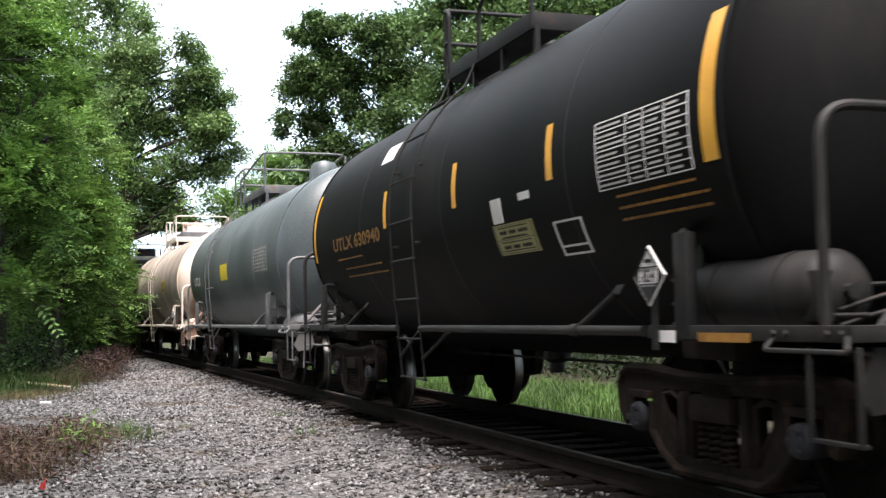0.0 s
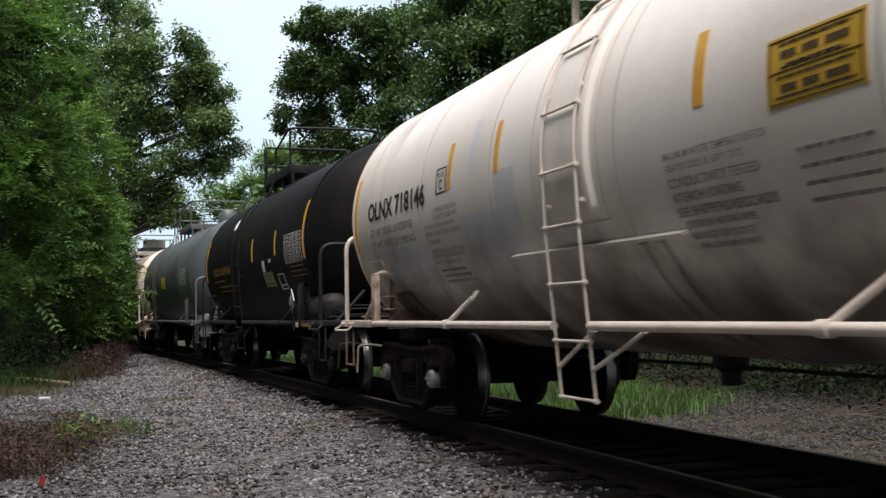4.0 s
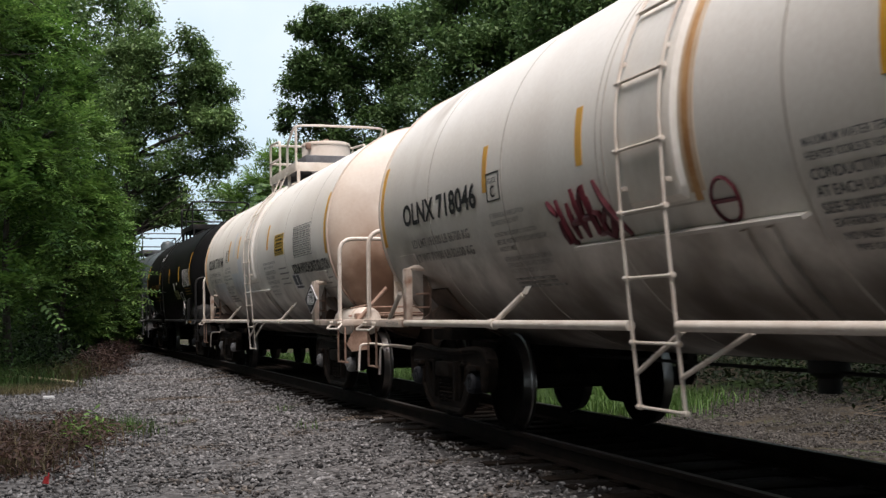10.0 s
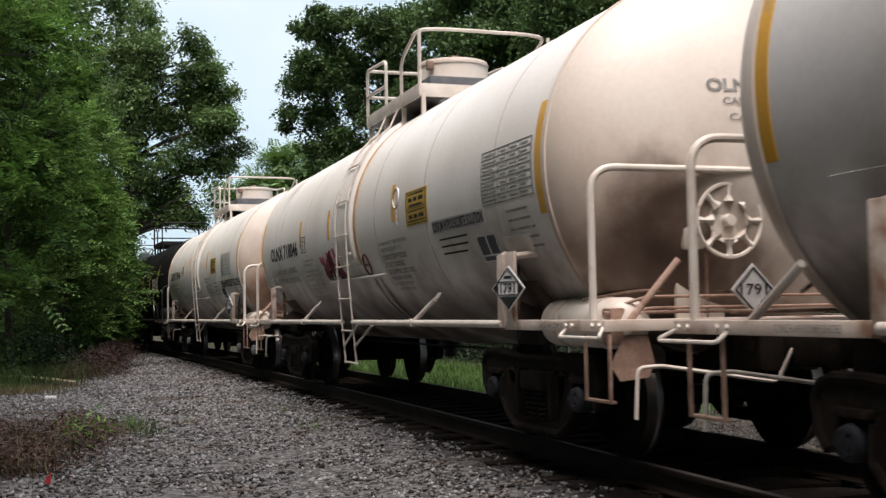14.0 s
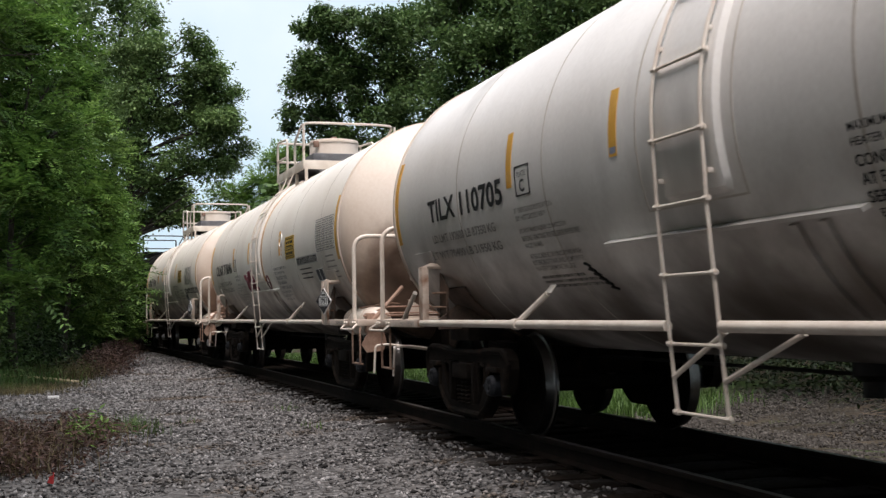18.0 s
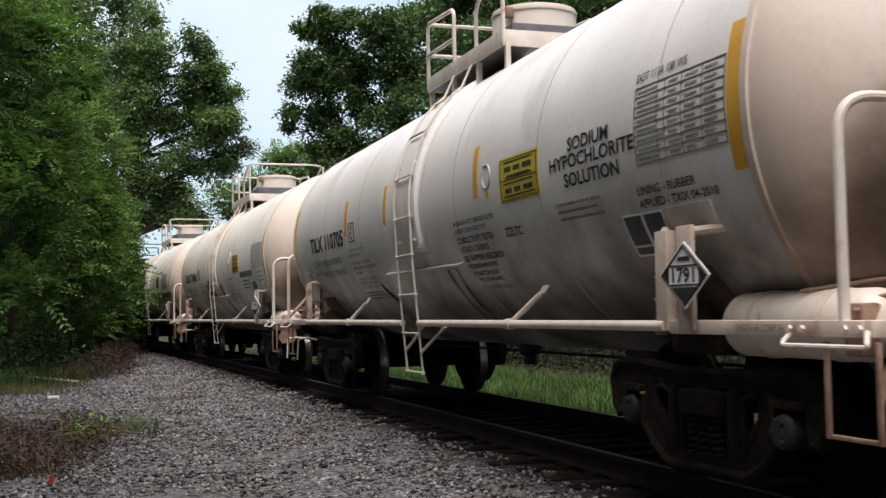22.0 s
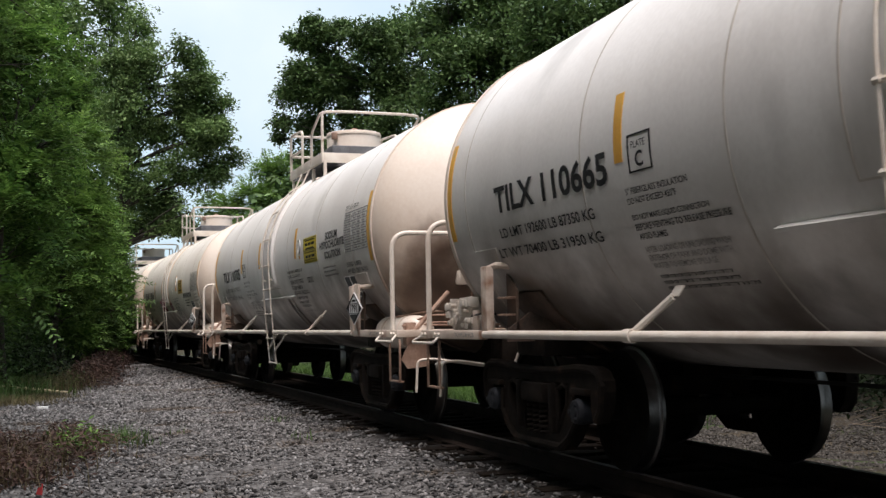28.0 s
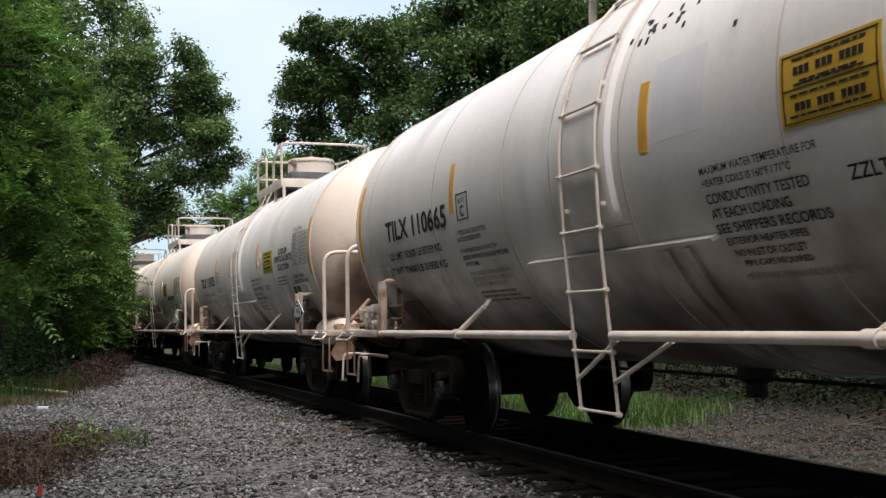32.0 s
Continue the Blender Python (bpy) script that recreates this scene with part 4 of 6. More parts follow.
        part("brake_valve", bm, pipe_mat, car, "cast brake valve block")
        part("valve_lever", tube(bmesh.new(), [(fx - 0.3, 1.3, 1.2), (fx - 0.62, 1.32, 1.22), (fx - 0.9, 1.3, 1.21)], 0.01, 6), BLACKF, car)
        part("valve_bracket", box(bmesh.new(), (fx - 0.42, 1.3, 1.14), (0.12, 0.03, 0.22), bevel=0.01), frame_mat, car)
    # underside
    part("brake_pipe", tube(bmesh.new(), [(bracket, 0.1, 0.80), (-bracket, 0.1, 0.80)], 0.022, 8), BLACKF, car)
    part("brake_rod", tube(bmesh.new(), [(truck - 0.6, 0.0, 0.70), (-truck + 0.6, 0.0, 0.70)], 0.016, 6), BLACKF, car)
    part("bottom_outlet", lathe(bmesh.new(), [(0.56, 0.0), (0.56, 0.08), (0.66, 0.08), (0.70, 0.14), (0.9, 0.14)], "z", 16, (0.3, 0, 0)), BLACKF, car)
    part("brake_cylinder", lathe(bmesh.new(), [(-0.35, 0.0), (-0.35, 0.10), (-0.3, 0.13), (0.2, 0.13), (0.25, 0.0)], "x", 16, (-2.4, 0.0, 0.74)), BLACKF, car)
    # working platform, dome and railings
    if dome:
        rail = lambda pts, r=0.2: part("railing", tube(bmesh.new(), bend(pts, r), 0.023, 8), pipe_mat, car)
        for sy in (1, -1):
            part("toe_board", box(bmesh.new(), (0, sy * 0.84, 3.80), (2.44, 0.025, 0.16), bevel=0.004), pipe_mat, car)
            part("deck_plate", box(bmesh.new(), (0, sy * 0.66, 3.735), (2.40, 0.34, 0.025)), DECK, car)
            for x in (1.2, 0.4, -0.4, -1.2):
                part("platform_leg", box(bmesh.new(), (x, sy * 0.80, 3.58), (0.05, 0.05, 0.36)), pipe_mat, car)
        for x in (1.2, -1.2):
            part("toe_board", box(bmesh.new(), (x, 0, 3.80), (0.025, 1.66, 0.16), bevel=0.004), pipe_mat, car)
        if not drum:
            part("hatch", lathe(bmesh.new(), [(3.6, 0.0), (3.6, 0.3), (3.86, 0.3), (3.9, 0.26), (3.9, 0.0)], "z", 24), frame_mat, car)
        else:
            part("dome_box", box(bmesh.new(), (-0.05, 0, 3.90), (1.5, 1.16, 0.34), bevel=0.02), DECK, car, "grey painted dome box")
            bm = bmesh.new()
            lathe(bm, [(3.6, 0.0), (3.6, 0.46), (4.385, 0.46), (4.40, 0.455), (4.405, 0.44), (4.41, 0.0)], "z", 32, (0.0, 0, 0))
            lathe(bm, [(4.34, 0.455), (4.34, 0.472), (4.365, 0.472), (4.365, 0.455)], "z", 32, (0.0, 0, 0))
            part("dome", bm, head_mat, car, "cream manway drum with rust runs")
            part("dome_latch", box(bmesh.new(), (-0.28, 0.41, 4.31), (0.07, 0.10, 0.12), bevel=0.02), RUSTY, car)
            part("dome_hinge", box(bmesh.new(), (-0.1, 0.05, 4.435), (0.34, 0.1, 0.05), bevel=0.02), RUSTY, car)
        for sy in (1, -1):
            rail([(1.2, sy * 0.84, 3.75), (1.2, sy * 0.84, 4.52), (la + 0.0, sy * 0.84, 4.46), (la + 0.0, sy * 0.84, 3.8)], 0.1)
            rail([(lb - 0.14, sy * 0.84, 3.75), (lb - 0.14, sy * 0.84, 4.30), (-1.1, sy * 0.84, 4.55), (-1.2, sy * 0.5, 4.55), (-1.2, 0, 4.55)], 0.14)
            rail([(-1.2, sy * 0.84, 3.75), (-1.2, sy * 0.84, 4.52)])
            rail([(1.2, sy * 0.84, 4.15), (la, sy * 0.84, 4.13)])
        rail([(1.2, 0.84, 4.52), (1.2, -0.84, 4.52)])
        rail([(1.2, 0.84, 4.15), (1.2, -0.84, 4.15)])
    car["truck"] = truck
    for x in (truck, -truck):
        bogie(car, x, caps)
    return car, tank


def diamond(tank, x, y, z, code, car, k=0.77, turn=0):
    """A hazard placard in its holder, turned a little towards the rear."""
    bm = bmesh.new()
    prism(bm, [(x - 0.25, z), (x, z - 0.235), (x + 0.25, z), (x, z + 0.235)], "y", y, y + 0.012)
    S = Matrix.Translation((x, y, z)) @ Matrix.Rotation(radians(turn), 4, "Z") @ Matrix.Diagonal((k, 1, k, 1)) @ Matrix.Translation((-x, -y, -z))
    bm.transform(S)
    p = part("hazard_placard", bm, SIGNWHITE, car, "white diamond hazard placard")
    bm = bmesh.new()
    for a, b in (((-0.225, 0), (0, 0.21)), ((0, 0.21), (0.225, 0)), ((0.225, 0), (0, -0.21)), ((0, -0.21), (-0.225, 0))):
        tube(bm, [(x + a[0], y + 0.014, z + a[1]), (x + b[0], y + 0.014, z + b[1])], 0.008, 4)
    for q in ([(-0.13, -0.085), (0, -0.20), (0.13, -0.085)], [(-0.21, 0), (-0.15, -0.06), (-0.15, 0.06)], [(0.21, 0), (0.15, -0.06), (0.15, 0.06)],
              [(-0.06, 0.10), (0.06, 0.10), (0.05, 0.13), (-0.05, 0.13)], [(-0.15, -0.072), (0.15, -0.072), (0.15, -0.062), (-0.15, -0.062)], [(-0.15, 0.062), (0.15, 0.062), (0.15, 0.072), (-0.15, 0.072)]):
        prism(bm, [(x + u, z + w) for u, w in q], "y", y + 0.01, y + 0.016)
    letters(bm, code, 0.112, -0.112, 0, 0.105, flat=Matrix.Translation((x, y + 0.018, z)) @ Matrix(((-1, 0, 0, 0), (0, 0, 1, 0), (0, 1, 0, 0), (0, 0, 0, 1))))
    bm.transform(S)
    part("lettering", bm, INK, p, "black placard number")


def end_diamond(car, x, y, z, code):
    """A hazard placard on the rear end, facing back."""
    p = part("hazard_placard", prism(bmesh.new(), [(y - 0.18, z), (y, z - 0.185), (y + 0.18, z), (y, z + 0.185)], "x", x, x + 0.012), GREYBAND, car, "grey-white diamond hazard placard on the car end")
    bm = bmesh.new()
    for a, b in (((-0.15, 0), (0, 0.155)), ((0, 0.155), (0.15, 0)), ((0.15, 0), (0, -0.155)), ((0, -0.155), (-0.15, 0))):
        tube(bm, [(x - 0.004, y + a[0], z + a[1]), (x - 0.004, y + b[0], z + b[1])], 0.007, 4)
    letters(bm, code, 0.11, -0.11, 0, 0.08, flat=Matrix.Translation((x - 0.006, y, z)) @ Matrix(((0, 0, 1, 0), (-1, 0, 0, 0), (0, 1, 0, 0), (0, 0, 0, 1))))
    part("lettering", bm, INK, p, "black placard number")


def edge_words(car, text, xa, xb, ink):
    """Lettering on the platform edge."""
    flat = Matrix.Translation(((xa + xb) / 2, 1.4805, 1.035)) @ Matrix(((-1, 0, 0, 0), (0, 0, 1, 0), (0, 1, 0, 0), (0, 0, 0, 1)))
    part("lettering", letters(bmesh.new(), text, xa, xb, 0, 0.042, flat=flat), ink, car, "small edge lettering")


def spec_table(tank, xa, xb, pa, pb, ink, rng, rows=6):
    """A ruled test table."""
    bm, print_bm = bmesh.new(), bmesh.new()
    d = (pb - pa) / (rows + 1)
    for k in range(rows + 2):
        skin(bm, xa, xb, pa + d * k - 0.13, pa + d * k + 0.13, step=6)
    for x in (xa, xb):
        skin(bm, x - 0.005, x + 0.005, pa, pb)
    for k in range(rows + 1):
        x = xa - 0.03
        for w in ((xa - xb) * 0.32, (xa - xb) * 0.13, (xa - xb) * 0.15, (xa - xb) * 0.15):
            w2 = w * rng.uniform(0.7, 1.0)
            skin(print_bm, x, x - w2, pa + d * (k + 0.36), pa + d * (k + 0.58), step=6)
            x -= w + (xa - xb) * 0.055
    for f in (0.36, 0.55, 0.77):
        skin(bm, xa - (xa - xb) * f - 0.003, xa - (xa - xb) * f + 0.003, pa, pb)
    part("test_table", bm, ink, tank, "ruled table of small print")
    part("table_print", print_bm, FADED if ink is TABLE_INK else GREYBAND, tank)


def stripe(tank, xa, xb, pa, pb, material=None, name="reflective_stripe", label="yellow reflective stripe"):
    part(name, skin(bmesh.new(), xa, xb, pa, pb, r1=RT + (0.0008 if name == "paint_patch" else 0.004)), material or YELLOW, tank, label)


def emergency_placard(tank, xa, xb, pa, pb, rng, material=None):
    """A yellow emergency notice whose lines are bars."""
    p = part("notice_placard", skin(bmesh.new(), xa, xb, pa, pb), material or PLACARD, tank, "yellow emergency notice")
    bm = bmesh.new()
    for a, b in ((0.045, 0.057), (0.943, 0.955), (0.485, 0.497)):
        skin(bm, xa - 0.02, xb + 0.02, pa + (pb - pa) * a, pa + (pb - pa) * b, RT, RT + 0.007)
    for x in (xa - 0.03, xb + 0.03):
        skin(bm, x - 0.004, x + 0.004, pa + (pb - pa) * 0.05, pa + (pb - pa) * 0.95, RT, RT + 0.007)
    w = abs(xa - xb)
    for f, h, ins in ((0.885, 0.035, 0.14), (0.58, 0.032, 0.22), (0.41, 0.032, 0.12), (0.13, 0.032, 0.10), (0.545, 0.028, 0.16)):
        x = xa - w * ins
        while x > xb + w * ins:
            d = rng.uniform(0.03, 0.09)
            skin(bm, x, max(x - d, xb + w * ins), pa + (pb - pa) * (f - h / 2), pa + (pb - pa) * (f + h / 2), RT, RT + 0.007, 6)
            x -= d + 0.014
    for f in (0.73, 0.25):
        for k in range(12):
            if k not in (3, 7):
                x = xa - w * (0.16 + 0.058 * k)
                skin(bm, x, x - w * 0.044, pa + (pb - pa) * (f - 0.055), pa + (pb - pa) * (f + 0.055), RT, RT + 0.007, 6)
    part("print", bm, INK, p)


def words(tank, rows, ink=None, label="black stencilled lettering"):
    for text, xa, xb, mid, cap in rows:
        bm = letters(bmesh.new(), text, xa, xb, mid, cap)
        if cap < 0.09:
            part("lettering", bm, ink or INK, tank, label)
            continue
        bm.verts.index_update()
        todo = set(bm.verts)
        while todo:      # each large letter is a piece of its own
            seen, edge = set(), [todo.pop()]
            while edge:
                v = edge.pop()
                seen.add(v)
                todo.discard(v)
                edge += [w for e in v.link_edges for w in e.verts if w not in seen]
            one, new_v = bmesh.new(), {}
            for v in sorted(seen, key=lambda v: v.index):
                new_v[v] = one.verts.new(v.co)
            for f in bm.faces:
                if f.verts[0] in seen:
                    one.faces.new([new_v[v] for v in f.verts])
            part("letter", one, ink or INK, tank, label)
        bm.free()


def block(tank, xa, xb, top, bottom, n, rng, ink=None, h=1.6):
    """A block of small print."""
    for k in range(n):
        row = (xa, xb + rng.uniform(0, 0.25) * (xa - xb), top + (bottom - top) * k / max(1, n - 1), h)
        part("small_print", fine_print(bmesh.new(), [row], rng), ink or FADED, tank)


def notice(tank, xa, xb, pa, pb):
    """A dark square notice with a pale border, a bar and a foot line."""
    part("dark_notice", skin(bmesh.new(), xa, xb, pa, pb), DARKSIGN, tank, "dark square notice")
    w, h = xa - xb, pb - pa
    for a, b, c, d in ((0.0, 1.0, 0.96, 1.0), (0.0, 1.0, 0.0, 0.04), (0.0, 0.03, 0.0, 1.0), (0.97, 1.0, 0.0, 1.0), (0.47, 0.53, 0.26, 1.0), (0.0, 1.0, 0.22, 0.27)):
        part("notice_line", skin(bmesh.new(), xa - w * a, xa - w * b, pa + h * c, pa + h * d, RT, RT + 0.007), SIGNWHITE, tank)


def car_data(tank, number, x, mid, cap, rows, width=2.2, ink=None):
    words(tank, [(number, x, x - width, mid, cap)])
    words(tank, rows, ink or FADED, "black weight lettering" if ink else "faded weight lettering")


def plate_c(tank, x, mid):
    bm = bmesh.new()
    for pa, pb in ((mid - 4.6, mid - 4.2), (mid + 4.2, mid + 4.6)):
        skin(bm, x, x - 0.28, pa, pb)
    for a in (x, x - 0.28):
        skin(bm, a - 0.008, a + 0.008, mid - 4.6, mid + 4.6)
    letters(bm, "PLATE", x - 0.05, x - 0.23, mid + 2, 0.045)
    letters(bm, "C", x - 0.09, x - 0.19, mid - 1.6, 0.10)
    part("plate_mark", bm, INK, tank, "boxed plate mark")


def head_words(tank, rows, straight, ink, top=2.76, bulge=0.72):
    """Lettering that follows the rear head's curve."""
    for k, (text, w, cap) in enumerate(rows):
        bm = letters(bmesh.new(), text, w / 2, -w / 2, 0, cap, flat=Matrix.Translation((0, 0, top - 0.12 * k)) @ Matrix(((0, 0, 1, 0), (-1, 0, 0, 0), (0, 1, 0, 0), (0, 0, 0, 1))))
        for v in bm.verts:
            rr = min(0.99, math.hypot(v.co.y, v.co.z - ZC) / RT)
            v.co.x = -(straight + bulge * math.sqrt(1 - rr * rr)) - 0.006
        part("lettering", bm, ink, tank)


# ================= the train =================
CARS = []      # car, its place behind the first white car


L1, L2, L3 = 15.13, 30.38, 45.57


def white_car(label, tank_mat, back, valve=False, half=7.58, straight=6.24, seams=(5.72, 3.35, 1.55, -0.5, -2.19, -4.2)):
    car, tank = tank_car(label, tank_mat, HEADS_RUSTY if back == 0 else HEADS, FRAME, PIPE, half, straight, (0.26, -0.295), valve=valve, seams=seams, caps="light" if back == 0 else "dull", reach=7.58 - half, bulge=0.72 if half > 7.5 else 0.46)
    CARS.append((car, -back))
    rng = random.Random(int(back * 10))
    stripe(tank, straight - 0.04, straight - 0.15, -15, 19.5)
    top = {0: (22, -3)}.get(back, (17.5 + rng.uniform(-1, 2), -15))
    d = 0.10 if back == 0 else 0.0
    stripe(tank, -6.07 + d, -6.20 + d, top[1] - 8 if back == 0 else top[1], top[0])
    end_diamond(car, -(half - 0.52), 0.25, 1.27, "1791")
    # print on the platform edges
    edge_words(car, "2 INCH HF COMP SHOES", 6.11, 5.58, FADED)
    edge_words(car, "2 INCH HF COMP SHOES", -6.08, -6.60, FADED)
    dx, dz, dk, turn = {0: (-5.39, 1.36, 0.88, 10), L1: (-5.615, 1.325, 0.77, 20)}.get(back, (-5.665, 1.33, 0.82, 12))
    diamond(tank, dx, 1.53, dz, "1791", car, dk, turn)
    part("placard_holder", box(bmesh.new(), (dx + 0.085, 1.475, 1.32), (0.17, 0.03, 0.60), bevel=0.006), FRAME, car)
    part("holder_arm", tube(bmesh.new(), [(dx + 0.085, 1.46, 1.58), (dx - 0.085, 1.30, 1.60)], 0.03, 8), FRAME, car)
    return car, tank, rng


WARNING = [("MAXIMUM WATER TEMPERATURE FOR", -1.40, -2.44, -12.0, 0.044), ("HEATER COILS IS 160°F / 71°C", -1.40, -2.21, -14.7, 0.044), ("CONDUCTIVITY TESTED", -1.40, -2.32, -18.2, 0.058),
           ("AT EACH LOADING", -1.40, -2.13, -21.6, 0.058), ("SEE SHIPPERS RECORDS", -1.40, -2.40, -25.0, 0.058), ("EXTERIOR HEATER PIPES", -1.44, -2.16, -28.1, 0.044),
           ("NO INLET OR OUTLET", -1.46, -2.10, -31.0, 0.044), ("PIPE CAPS REQUIRED", -1.50, -2.10, -33.7, 0.044)]


def warning(tank, dx, up, ink):
    words(tank, [(text, xa + dx, xb + dx, mid + up, cap) for text, xa, xb, mid, cap in WARNING], ink, "black warning lettering")


CAPACITY = [("CAPY 18780 GALS", 0.72, 0.055), ("CAPY 71 090 L", 0.64, 0.055)]

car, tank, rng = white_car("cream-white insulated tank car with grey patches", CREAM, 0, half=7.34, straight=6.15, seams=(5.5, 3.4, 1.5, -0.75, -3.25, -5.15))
stripe(tank, 2.60, 2.50, 0.3, 17)
stripe(tank, 1.40, 1.30, 0.5, 17.5)
stripe(tank, -1.72, -1.83, 0, 16.5)
for x0, x1, a, b in ((5.0, 3.42, -34, -16), (2.03, 1.83, 2.8, 22), (2.30, 0.95, -31, -10.3), (1.42, 0.97, -10.3, 1.2)):
    stripe(tank, x0, x1, a, b, PALE, "paint_patch", "pale grey repainted patch")
car_data(tank, "OLNX 718146", 5.44, 1.6, 0.22, [("LD LMT 192600 LB 87350 KG", 5.38, 3.75, -7.7, 0.085), ("LT WT 70400 LB 31950 KG", 5.38, 3.72, -13.2, 0.085)], 2.17)
plate_c(tank, 2.92, 4.6)
words(tank, [('5" FIBERGLASS INSULATION', 3.04, 2.37, -5.4, 0.045), ("DO NOT EXCEED 450°F", 3.04, 2.36, -8.0, 0.045), ("DO NOT MAKE LIQUID CONNECTION", 3.35, 2.48, -11.2, 0.045),
             ("BEFORE VENTING TO RELEASE PRESSURE", 3.35, 2.33, -13.8, 0.045), ("AVOID FLAMES", 3.34, 2.98, -16.8, 0.045), ("AFTER LOADING OR UNLOADING WASH", 3.34, 2.4, -20.4, 0.045),
             ("EXTERIOR OF TANK AND DOME WITH", 3.34, 2.44, -22.4, 0.045), ("WATER TO REMOVE SPILLAGE", 3.34, 2.62, -25.0, 0.045)], FADED, "faded small lettering")
block(tank, 3.3, 2.45, -28.3, -33, 3, rng, None, 1.3)
emergency_placard(tank, -2.43, -3.18, -5.5, 7.8, rng, AMBER_PLACARD)
spec_table(tank, -3.94, -5.15, -9.2, 8.5, TABLE_INK, rng)
words(tank, [("SODIUM HYPOCHLORITE SOLUTION", -3.66, -6.02, -16.2, 0.16)])
notice(tank, -3.46, -3.96, -28.5, -19.2)
warning(tank, 0.05, 3.0, FADED)
block(tank, -2.6, -3.3, -14, -24, 4, rng, None, 1.1)
block(tank, -5.2, -6.0, -21, -30, 4, rng, None, 1.1)
head_words(tank, [("OLNX 718146", 0.95, 0.10)] + CAPACITY, 6.15, FADED, 2.76, 0.46)

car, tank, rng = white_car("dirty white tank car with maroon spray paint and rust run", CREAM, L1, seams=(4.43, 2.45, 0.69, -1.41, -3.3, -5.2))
stripe(tank, 2.89, 2.79, -4.5, 10.8)
stripe(tank, 1.01, 0.91, -5, 10.8)
stripe(tank, -2.12, -2.24, -5, 10.6)
stripe(tank, -0.40, -0.56, -18, 70, RUST_PALE, "rust_run", "pale orange rust wash below the dome")
part("rust_run", skin(bmesh.new(), -0.44, -0.51, -20, 66, r1=RT + 0.0055), RUST, tank, "orange rust run below the dome")
car_data(tank, "OLNX 718046", 5.31, -4.3, 0.23, [("LD LMT 191100 LB 86700 KG", 5.15, 3.4, -16.2, 0.09), ("LT WT 71900 LB 32600 KG", 5.14, 3.41, -22.1, 0.09)], 2.25)
plate_c(tank, 2.79, -3.3)
words(tank, [('5" FIBERGLASS INSULATION', 2.8, 2.05, -12.6, 0.042), ("DO NOT EXCEED 450°F", 2.8, 2.2, -15.0, 0.042), ("DO NOT MAKE LIQUID CONNECTION", 2.8, 1.9, -19, 0.042),
             ("BEFORE VENTING TO RELEASE PRESSURE", 2.8, 1.75, -21.4, 0.042), ("AVOID FLAMES", 2.8, 2.45, -23.8, 0.042), ("AFTER LOADING OR UNLOADING WASH", 2.8, 1.83, -27.4, 0.042),
             ("EXTERIOR OF TANK AND DOME WITH", 2.8, 1.85, -29.6, 0.042), ("WATER TO REMOVE SPILLAGE", 2.8, 2.05, -31.8, 0.042)], FADED, "faded small lettering")
block(tank, 2.8, 1.8, -35, -38, 3, rng, None, 1.1)
bm = bmesh.new()     # spray-painted scrawl: slanting strokes, loops and a long slash
wall_pt = lambda x, p: (x, (RT + 0.001) * math.cos(radians(p)), ZC + (RT + 0.001) * math.sin(radians(p)))
for line in (((1.60, -12.5), (1.47, -17)), ((1.45, -18.5), (1.42, -22), (1.40, -25.5)), ((1.44, -12.5), (1.38, -19), (1.32, -25), (1.26, -25.5)), ((1.27, -14), (1.20, -24.5)), ((1.16, -10.5), (1.06, -24)),
             ((1.27, -20), (1.09, -19.5)), ((1.05, -24.5), (1.05, -14), (0.98, -10.5), (0.90, -24)), ((1.06, -19), (0.92, -19)), ((0.93, -13.5), (0.86, -24), (0.76, -23), (0.80, -18.5), (0.90, -18)),
             ((0.72, -18), (0.80, -23), (0.68, -25), (0.62, -20), (0.72, -17.5)), ((0.79, -9.8), (0.70, -15), (0.58, -20.5), (0.45, -25.5)), ((0.62, -17), (0.58, -25.5))):
    q = [(a[0] + (b[0] - a[0]) * f, a[1] + (b[1] - a[1]) * f) for a, b in zip(line, line[1:]) for f in (0, 0.34, 0.67)] + [line[-1]]
    n = len(q) - 1
    tube(bm, [wall_pt(*u) for u in q], 0, 6, [0.026 * (0.7 + 0.5 * math.sin(math.pi * i / n)) for i in range(n + 1)])
part("spray_scrawl", bm, GRAFFITI, tank, "maroon spray-painted scrawl")
bm = bmesh.new()
ring = lambda a, x, p, r: (x + r * math.cos(a), (RT + 0.004) * math.cos(radians(p + math.degrees(r / RT) * math.sin(a))), ZC + (RT + 0.004) * math.sin(radians(p + math.degrees(r / RT) * math.sin(a))))
tube(bm, [ring(a, -0.72, -21, 0.13) for a in np.linspace(0, 2 * math.pi, 22)], 0.014, 4)
tube(bm, [ring(0, -0.72, -21, 0.13), ring(math.pi, -0.72, -21, 0.13)], 0.014, 4)
part("spray_scrawl", bm, GRAFFITI, tank, "small sprayed ring")
emergency_placard(tank, -2.66, -3.38, -8.7, 5.2, rng, AMBER_PLACARD)
part("ring_handle", tube(bmesh.new(), [ring(a, -2.30, 4.5, 0.105) for a in np.linspace(0.2, 2 * math.pi - 0.1, 22)], 0.009, 6), SIGNWHITE, tank, "white ring")
part("ring_handle", tube(bmesh.new(), [ring(0, -2.33, p, 0) for p in (0, -3, -7)], 0.007, 6), SIGNWHITE, tank, "white drip")
stripe(tank, -2.30, -2.36, -5.5, 1.5, RUST, "rust_run", "small rust run")
spec_table(tank, -4.91, -6.0, -8.5, 8.9, TABLE_INK, rng)
stripe(tank, -3.46, -4.88, -14, -9, GREYBAND, "faded_name_band", "faded grey lettering band")
